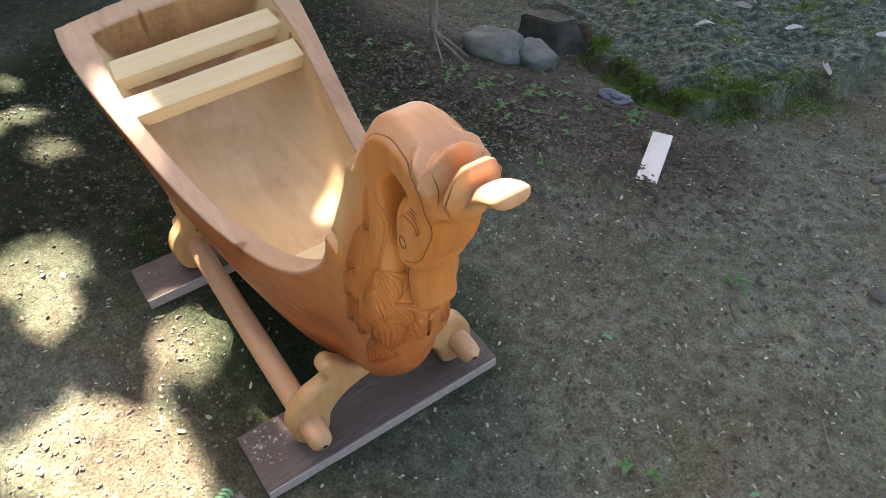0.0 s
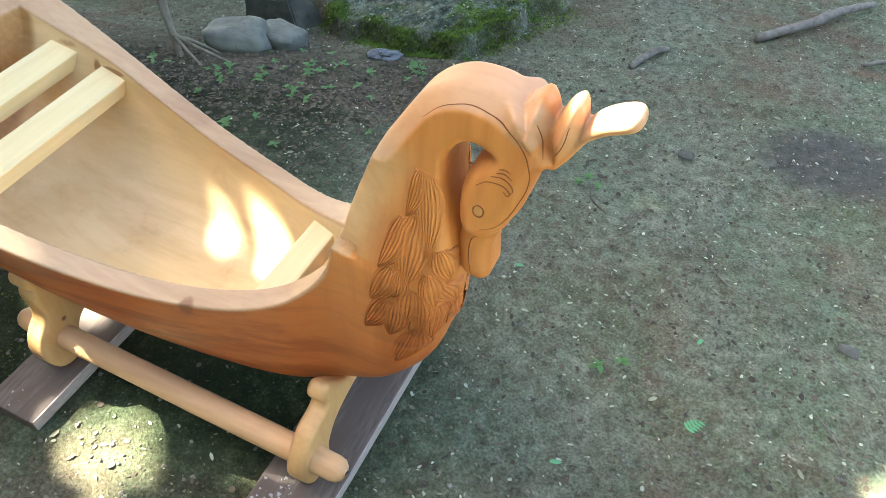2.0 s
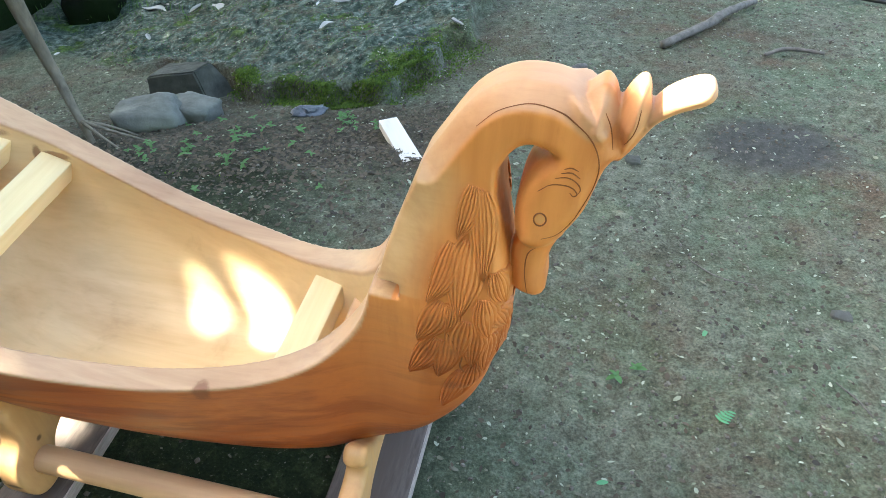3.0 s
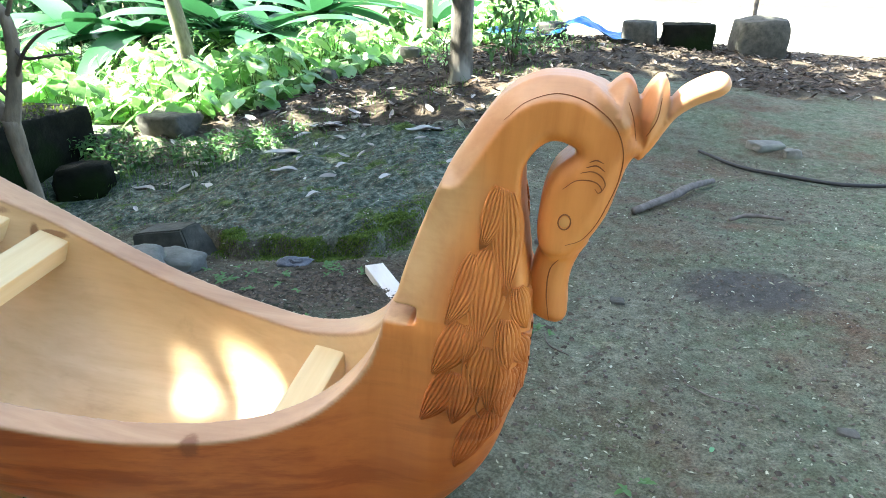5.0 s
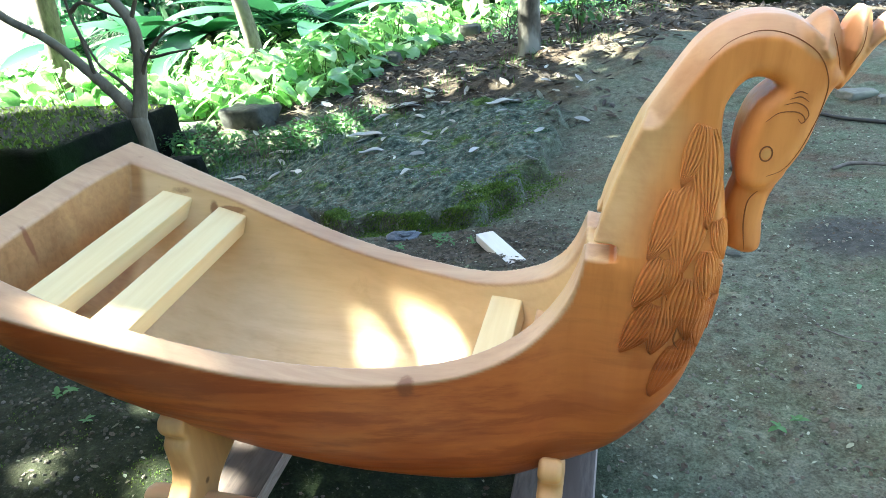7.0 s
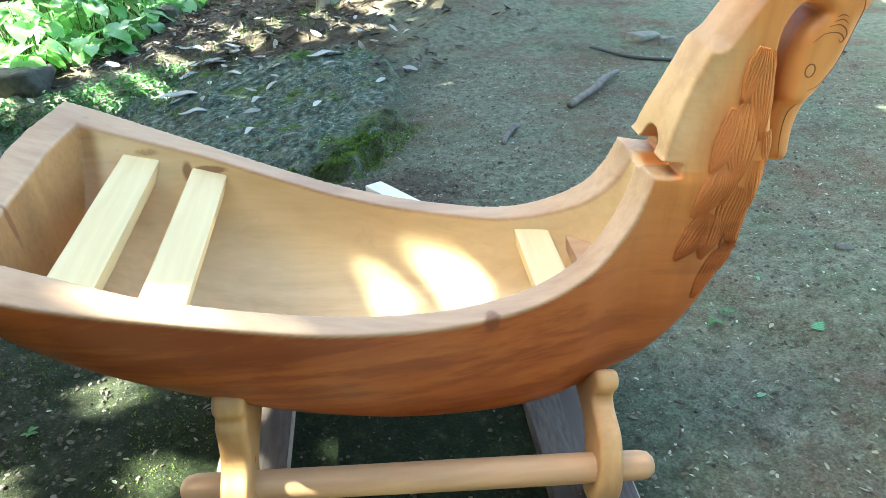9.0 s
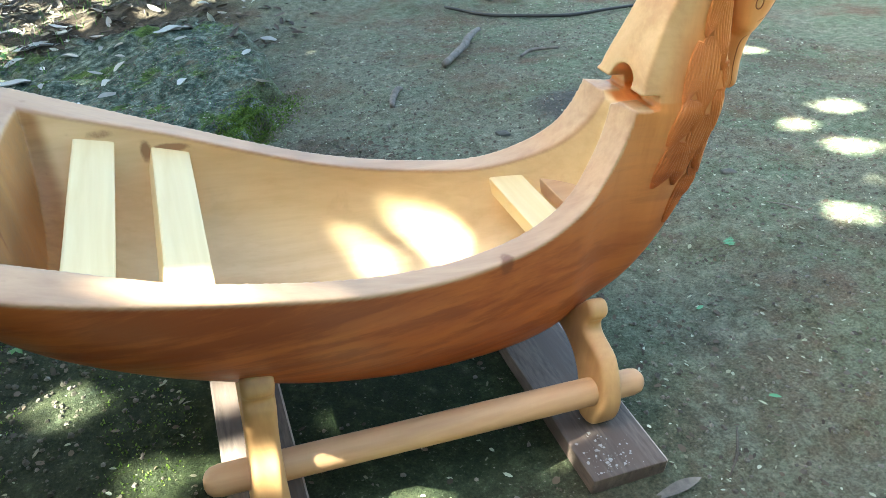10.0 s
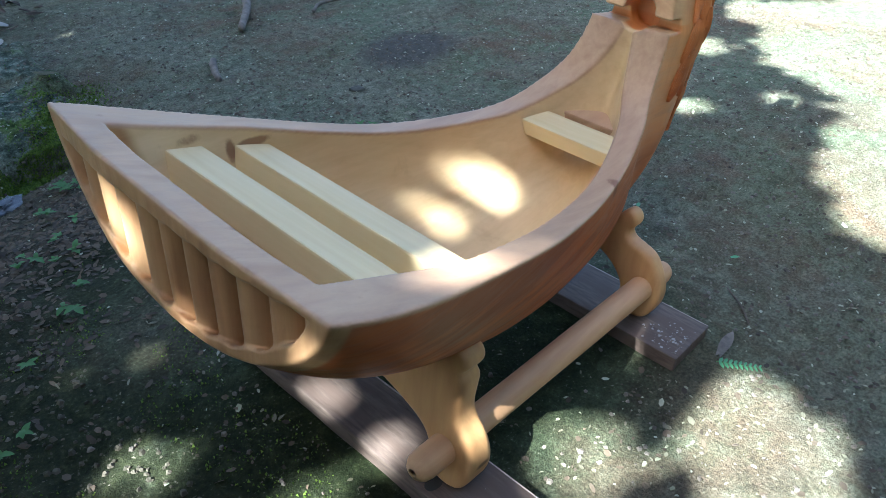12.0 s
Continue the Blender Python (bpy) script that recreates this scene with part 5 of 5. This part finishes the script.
bush(0.25, 6.8, 0.35, 0.28, 200, 94)
bush(-2.55, 3.75, 0.32, 0.13, 500, 95)
bush(-2.95, 3.95, 0.26, 0.14, 400, 99)

# ---- litter, pebbles, weeds ----
rng = np.random.default_rng(33)


def scatter(count, pick, shape):
    """Joins many small pieces: pick() gives a place on the ground or None, shape() gives verts and faces."""
    vs, fs = [], []
    made = 0
    while made < count:
        p = pick()
        if p is None:
            continue
        made += 1
        x, y = p
        m = pose(x, y, ground_z_fast(x, y), rng.normal(0, 12), rng.normal(0, 12), rng.uniform(0, 360))
        spill(vs, fs, placed(shape(), m))
    return vs, fs


def ground_z_fast(x, y):
    i, j = np.clip(np.searchsorted(gx, x) - 1, 0, nxg - 2), np.clip(np.searchsorted(gy, y) - 1, 0, nyg - 2)
    a, b = (x - gx[i]) / (gx[i + 1] - gx[i]), (y - gy[j]) / (gy[j + 1] - gy[j])
    return float((GZ[i, j] * (1 - a) + GZ[i + 1, j] * a) * (1 - b) + (GZ[i, j + 1] * (1 - a) + GZ[i + 1, j + 1] * a) * b)


def clear(x, y):
    return not (-0.40 < x < 0.47 and -0.40 < y < 0.36 and (x > 0.26 or x < -0.22 or (abs(y) < 0.27 and rng.uniform() < 0.8)))


def pick_yard():
    x, y = rng.uniform(-2.2, 3.0), rng.uniform(-1.4, 3.4)
    if x < -0.25 and y < 1.7 and rng.uniform() < 0.8 * min(1.0, (-0.25 - x) / 0.4):
        return None
    return (x, y) if clear(x, y) else None


def pick_bank():
    x, y = rng.uniform(-3.4, 4.4), rng.uniform(3.2, 8.9)
    e = -float(line_distance(np.array([x]), np.array([y]), EDGE)[0])
    t = float(plane_distance(np.array([x]), np.array([y]), TERRACE)[0])
    jag_ = 0.3 * math.sin(3.1 * x + 1) * math.sin(2.7 * y) + rng.normal(0, 0.25)
    if e < 0.0 or t > 0.12 or y + 0.30 * x + jag_ < 3.4 or (x > 0.45 + 0.28 * (y - 3.9) + jag_ and y + jag_ < 5.3):
        return None
    return x, y


def pick_side():
    x, y = (rng.normal(-0.75, 0.5), rng.normal(1.15, 0.28)) if rng.uniform() < 0.6 else (rng.normal(-0.1, 0.3), rng.normal(1.33, 0.18))
    return (x, y) if clear(x, y) and y < 1.72 - 0.4 * min(x + 0.3, 0) else None


def flake(lo, hi, slim=0.4):
    l = rng.uniform(lo, hi)
    w = l * slim * rng.uniform(0.6, 1.3)
    c = rng.uniform(0.0, 0.3) * l
    v = [(-l / 2, 0, c * 0.4), (-l / 4, w * 0.42, 0.002), (l / 5, w / 2, 0.003), (l / 2, 0, c), (l / 5, -w / 2, 0.002 + c * 0.3), (-l / 4, -w * 0.42, 0.002 + c * 0.2)]
    return v, [(0, 5, 4, 1), (1, 4, 3, 2)]


def curled(lo, hi):
    l = rng.uniform(lo, hi)
    g = leaf_shape(l, l * rng.uniform(0.3, 0.5), rng.uniform(-0.5, 0.35), 0.12, 4)
    return [(x - l / 2, y, z + 0.015 + abs(y) * 0.4) for x, y, z in g[0]], g[1]


def grain(lo, hi):
    r = rng.uniform(lo, hi)
    v = [(r * rng.uniform(0.6, 1.2) * math.cos(a), r * rng.uniform(0.6, 1.2) * math.sin(a), -0.2 * r) for a in (0, 1.2, 2.5, 3.8, 5.0)]
    v += [(0.55 * x, 0.55 * y, r * rng.uniform(0.4, 0.8)) for x, y, _ in v]
    return v, [(i, (i + 1) % 5, 5 + (i + 1) % 5, 5 + i) for i in range(5)] + [(5, 6, 7, 8, 9)]


tagged(part("fallen_leaflets", scatter(14000, pick_yard, lambda: flake(0.005, 0.015, 0.5)), CRUMB, None, "", False), "tiny pale fallen leaflets strewn over the earth", "litter", kind="stuff")
tagged(part("fallen_leaflets", scatter(1300, pick_yard, lambda: flake(0.012, 0.028, 0.42)), CRUMB, None, "", False), "pale dry leaflets scattered over the earth", "litter", kind="stuff")
tagged(part("dark_crumbs", scatter(9000, pick_yard, lambda: flake(0.006, 0.022, 0.6)), BROWN, None, "", False), "dark leaf crumbs trodden into the earth", "litter", kind="stuff")
tagged(part("pebbles", scatter(9000, pick_yard, lambda: grain(0.002, 0.0085)), PEBBLE, None, "", False), "small pebbles and clods on the trodden earth", "pebbles", kind="stuff")
tagged(part("clods", scatter(2600, lambda: (rng.uniform(-1.7, -0.62), rng.uniform(-0.5, 1.2)), lambda: grain(0.003, 0.010)), CLOD, None, "", False), "crumbled clods of brown soil", "clods", kind="stuff")
tagged(part("brown_litter", scatter(4500, pick_side, lambda: flake(0.010, 0.032, 0.5)), BROWN, None, "", False), "brown leaf litter beside the cradle", "litter", kind="stuff")
tagged(part("bank_litter", scatter(5200, pick_bank, lambda: curled(0.02, 0.09)), DRY, None, "", False), "dry curled leaves covering the bank", "litter", kind="stuff")
for k, (x, y, l, rz) in enumerate(((-0.65, 3.06, 0.13, 60), (-1.17, 3.40, 0.24, 20), (-1.10, 4.12, 0.27, 35), (-0.27, 3.60, 0.23, 30), (-1.02, 3.05, 0.17, 15), (-1.60, 3.10, 0.15, -40), (-0.62, 2.45, 0.10, 60), (-1.9, 3.6, 0.2, 10), (-1.5, 3.9, 0.24, 50), (-1.3, 4.5, 0.22, -20), (-2.1, 3.2, 0.16, 0))):
    rng = np.random.default_rng(80 + k)
    g = leaf_shape(l, l * 0.36, 0.03, 0.1, 8)
    g = [(a - l / 2, b + 0.012 * math.sin(a * 20), c + 0.008 + 0.25 * abs(b) + 0.006 * math.sin(a * 40 + k)) for a, b, c in g[0]], g[1]
    tagged(part("dry_leaf", g, DRY_PALE, None, "", True, stand(x, y, rz, 0.005)), "large pale dry leaf curled on the ground", "leaf", "large dry leaves")


def pick_mound():
    x, y = rng.uniform(-2.6, 0.3), rng.uniform(2.2, 4.6)
    e = -float(line_distance(np.array([x]), np.array([y]), EDGE)[0])
    return (x, y) if e > 0 and rng.uniform() < 0.15 + 0.85 * (y > 3.1) else None


rng = np.random.default_rng(41)
tagged(part("pale_leaves", scatter(90, pick_mound, lambda: curled(0.04, 0.13)), DRY_PALE, None, "", False), "bleached curled leaves strewn over the mound", "litter", kind="stuff")
rng = np.random.default_rng(44)
for name, pts, r, mt, lab in (("stick", [(0.56, 1.88, 0.015), (0.59, 1.96, 0.02), (0.63, 2.03, 0.03), (0.665, 2.08, 0.015)], 0.016, STICK, "short grey forked stick on the earth"), ("stick", [(0.98, 2.33, 0.02), (1.17, 2.55, 0.03), (1.27, 2.70, 0.04), (1.42, 2.92, 0.03)], 0.022, STICK, "crooked grey dead branch on the earth"),
                              ("stick", [(1.40, 2.3, 0.015), (1.5, 2.36, 0.02), (1.64, 2.34, 0.015)], 0.01, STICK, "thin grey stick on the earth"), ("pipe", [(1.42, 3.48, 0.02), (1.60, 3.25, 0.02), (1.80, 3.11, 0.02), (2.08, 3.0, 0.02), (2.4, 3.01, 0.02), (2.9, 3.05, 0.02)], 0.012, CABLE, "thin black pipe lying across the earth"),
                              ("post", [(2.62, 8.4, 0.0), (2.63, 8.4, 0.5), (2.66, 8.4, 1.2)], 0.025, STICK, "thin upright stake behind the blocks")):
    q = [(x, y, z + ground_z(x, y)) for x, y, z in pts]
    tagged(part(name, tube(curve(q, 6), [r * 0.8, r, r * 0.7], 8, 0.12, 3), mt, None), lab, "stick" if name == "stick" else name)
tagged(part("plastic_bag", boulder((0.10, 0.06, 0.04), 51, 0.8, 3), FOIL, None, "", True, stand(-0.42, 1.65, 20, -0.005)), "crumpled grey plastic bag by the mossy ledge", "bag")


def sprig(x, y, rz, pairs, l):
    s = thing("leaf_sprig", "fallen green feathered leaf lying on the earth", "leaf", "fallen green leaves", stand(x, y, rz, 0.010))
    part("rib", tube([(-l / 2, 0, 0), (l / 2, 0, 0)], [0.0012, 0.0007], 5), WEED, s)
    for k in range(pairs):
        a = -l * 0.42 + l * 0.85 * k / (pairs - 1)
        for sd in (-1, 1):
            w = 0.020 * (1 - 0.4 * k / pairs)
            g = leaf_shape(w, w * 0.42, 0.1, 0.15, 3)
            part("leaflet", g, LEAFLET, s, "", False, pose(a, 0, 0.001, 0, 0, sd * 68))


sprig(1.115, 0.325, 55, 9, 0.085)
sprig(0.40, -0.415, -62, 9, 0.10)
tagged(part("dry_leaf", placed(leaf_shape(0.10, 0.026, 0.02, 0.1, 6), pose(-0.05, 0, 0.010, 0, 0, 0)), STICK, None, "", True, stand(0.455, -0.360, 6)), "long grey dry leaf lying on the earth", "leaf")
for x, y, rz in ((0.835, 0.095, 20), (0.79, -0.22, -35), (1.07, 0.56, 70), (0.55, 0.62, 10)):
    tagged(part("leaflet", leaf_shape(0.026, 0.012, 0.05, 0.1, 4), LEAFLET, None, "", True, stand(x, y, rz, 0.009)), "single fresh green leaflet fallen on the earth", "leaf", "fallen green leaflets")
for pts, lab in (([(1.36, 0.45), (1.40, 0.40), (1.42, 0.36)], "thin dry twig on the earth"), ([(0.66, -0.27), (0.61, -0.33), (0.56, -0.37)], "thin dark twig on the earth"), ([(1.05, 0.86), (1.12, 0.80), (1.22, 0.78)], "thin dry twig on the earth"), ([(0.72, 0.95), (0.66, 1.0), (0.64, 1.08)], "thin dark twig on the earth")):
    tagged(part("twig", tube(curve([(x, y, ground_z(x, y) + 0.008) for x, y in pts], 4), [0.0022, 0.0028, 0.0015], 6, 0.15, 5), STICK if "dry" in lab else BARK_DARK), lab, "twig")


WEED_LEAVES = [mesh_of("leaf", *leaf_shape(z_, z_ * 0.55, 0.35, 0.15, 4), WEED, True) for z_ in (0.022, 0.017, 0.027)]
random.seed(14)
spots = [(-0.78, 0.49), (-0.49, 0.86), (-0.56, 0.80), (-0.55, 1.13), (-0.70, 0.67), (-0.79, 0.12), (0.86, 0.39), (-0.33, 0.74), (-0.22, 1.18), (-0.84, 1.09), (-0.69, 1.16), (-0.33, 1.28), (0.62, 1.09), (0.66, 1.06), (-0.20, 1.42), (-0.81, 0.82), (-0.10, 0.95), (-0.42, 1.06), (-1.1, 0.5), (-0.95, 0.25), (-1.3, 0.2), (-1.02, -0.02)]
spots += [(random.gauss(-0.75, 0.32), random.gauss(1.22, 0.2)) for _ in range(26)] + [(random.uniform(-0.5, 0.05), random.uniform(1.5, 1.66)) for _ in range(7)]
for x, y in spots:
    for k in range(random.randint(1, 2)):
        w = thing("weed", "small green seedling growing in the bare earth", "weed", "weeds in the yard", stand(x + random.uniform(-0.05, 0.05) * k, y + random.uniform(-0.05, 0.05) * k, random.uniform(0, 360), 0.003))
        for q in range(random.randint(4, 7)):
            part("leaf", WEED_LEAVES[random.randrange(3)], None, w, "", True, pose(0, 0, 0.006 + 0.012 * random.random(), 0, -random.uniform(5, 45), q * 137.5) @ Matrix.Scale(random.uniform(0.6, 1.1), 4))
rng = np.random.default_rng(55)


def ledge_root():
    k = rng.uniform(0, 1)
    line = np.array(TERRACE[3:9])
    i = min(int(k * (len(line) - 1)), len(line) - 2)
    q = line[i] + (line[i + 1] - line[i]) * (k * (len(line) - 1) - i)
    x, y = q[0] + rng.normal(0, 0.06), q[1] + abs(rng.normal(0.0, 0.12)) - 0.03
    if noise.noise(Vector((x * 6, y * 6, 2))) < 0.9 * (y - q[1]) / 0.12 - 0.35:
        return ledge_root()
    return x, y, ground_z_fast(x, y) - 0.003


tagged(part("moss", tufts(20000, ledge_root, 0.009, 0.9, 0.5), MOSS, None, "", False), "bright green moss along the ledge", "moss", kind="stuff")


def terrace_root():
    while True:
        x, y = rng.uniform(-2.6, 0.2), rng.uniform(1.7, 3.9)
        if plane_distance(np.array([x]), np.array([y]), TERRACE)[0] > 0:
            return x, y, ground_z_fast(x, y) - 0.003


def damp_root():
    while True:
        x, y = rng.uniform(-1.5, -0.4), rng.uniform(-0.3, 1.0)
        if noise.noise(Vector((x * 5, y * 5, 6))) > 0.05:
            return x, y, ground_z_fast(x, y) - 0.002


tagged(part("moss", tufts(5000, damp_root, 0.006, 0.9, 0.45), MOSS, None, "", False), "thin green moss on the damp earth", "moss", kind="stuff")
tagged(part("short_turf", tufts(2200, terrace_root, 0.012, 0.9, 0.22), GRASS, None, "", False), "sparse short green growth on the mound", "grass", kind="stuff")


def bank_root():
    while True:
        c = ((-1.7, 3.7), (-2.2, 3.5), (-0.6, 4.8), (0.0, 5.4), (-2.6, 3.6), (0.5, 7.2), (-1.3, 4.3))[rng.integers(0, 7)]
        x, y = rng.normal(c[0], 0.28), rng.normal(c[1], 0.25)
        if -line_distance(np.array([x]), np.array([y]), EDGE)[0] > -0.2:
            return x, y, ground_z_fast(x, y) - 0.005


tagged(part("grass", tufts(1500, bank_root, 0.06, 0.8, 0.05), GRASS, None, "", False), "grass tufts among the dry leaves", "grass", kind="stuff")
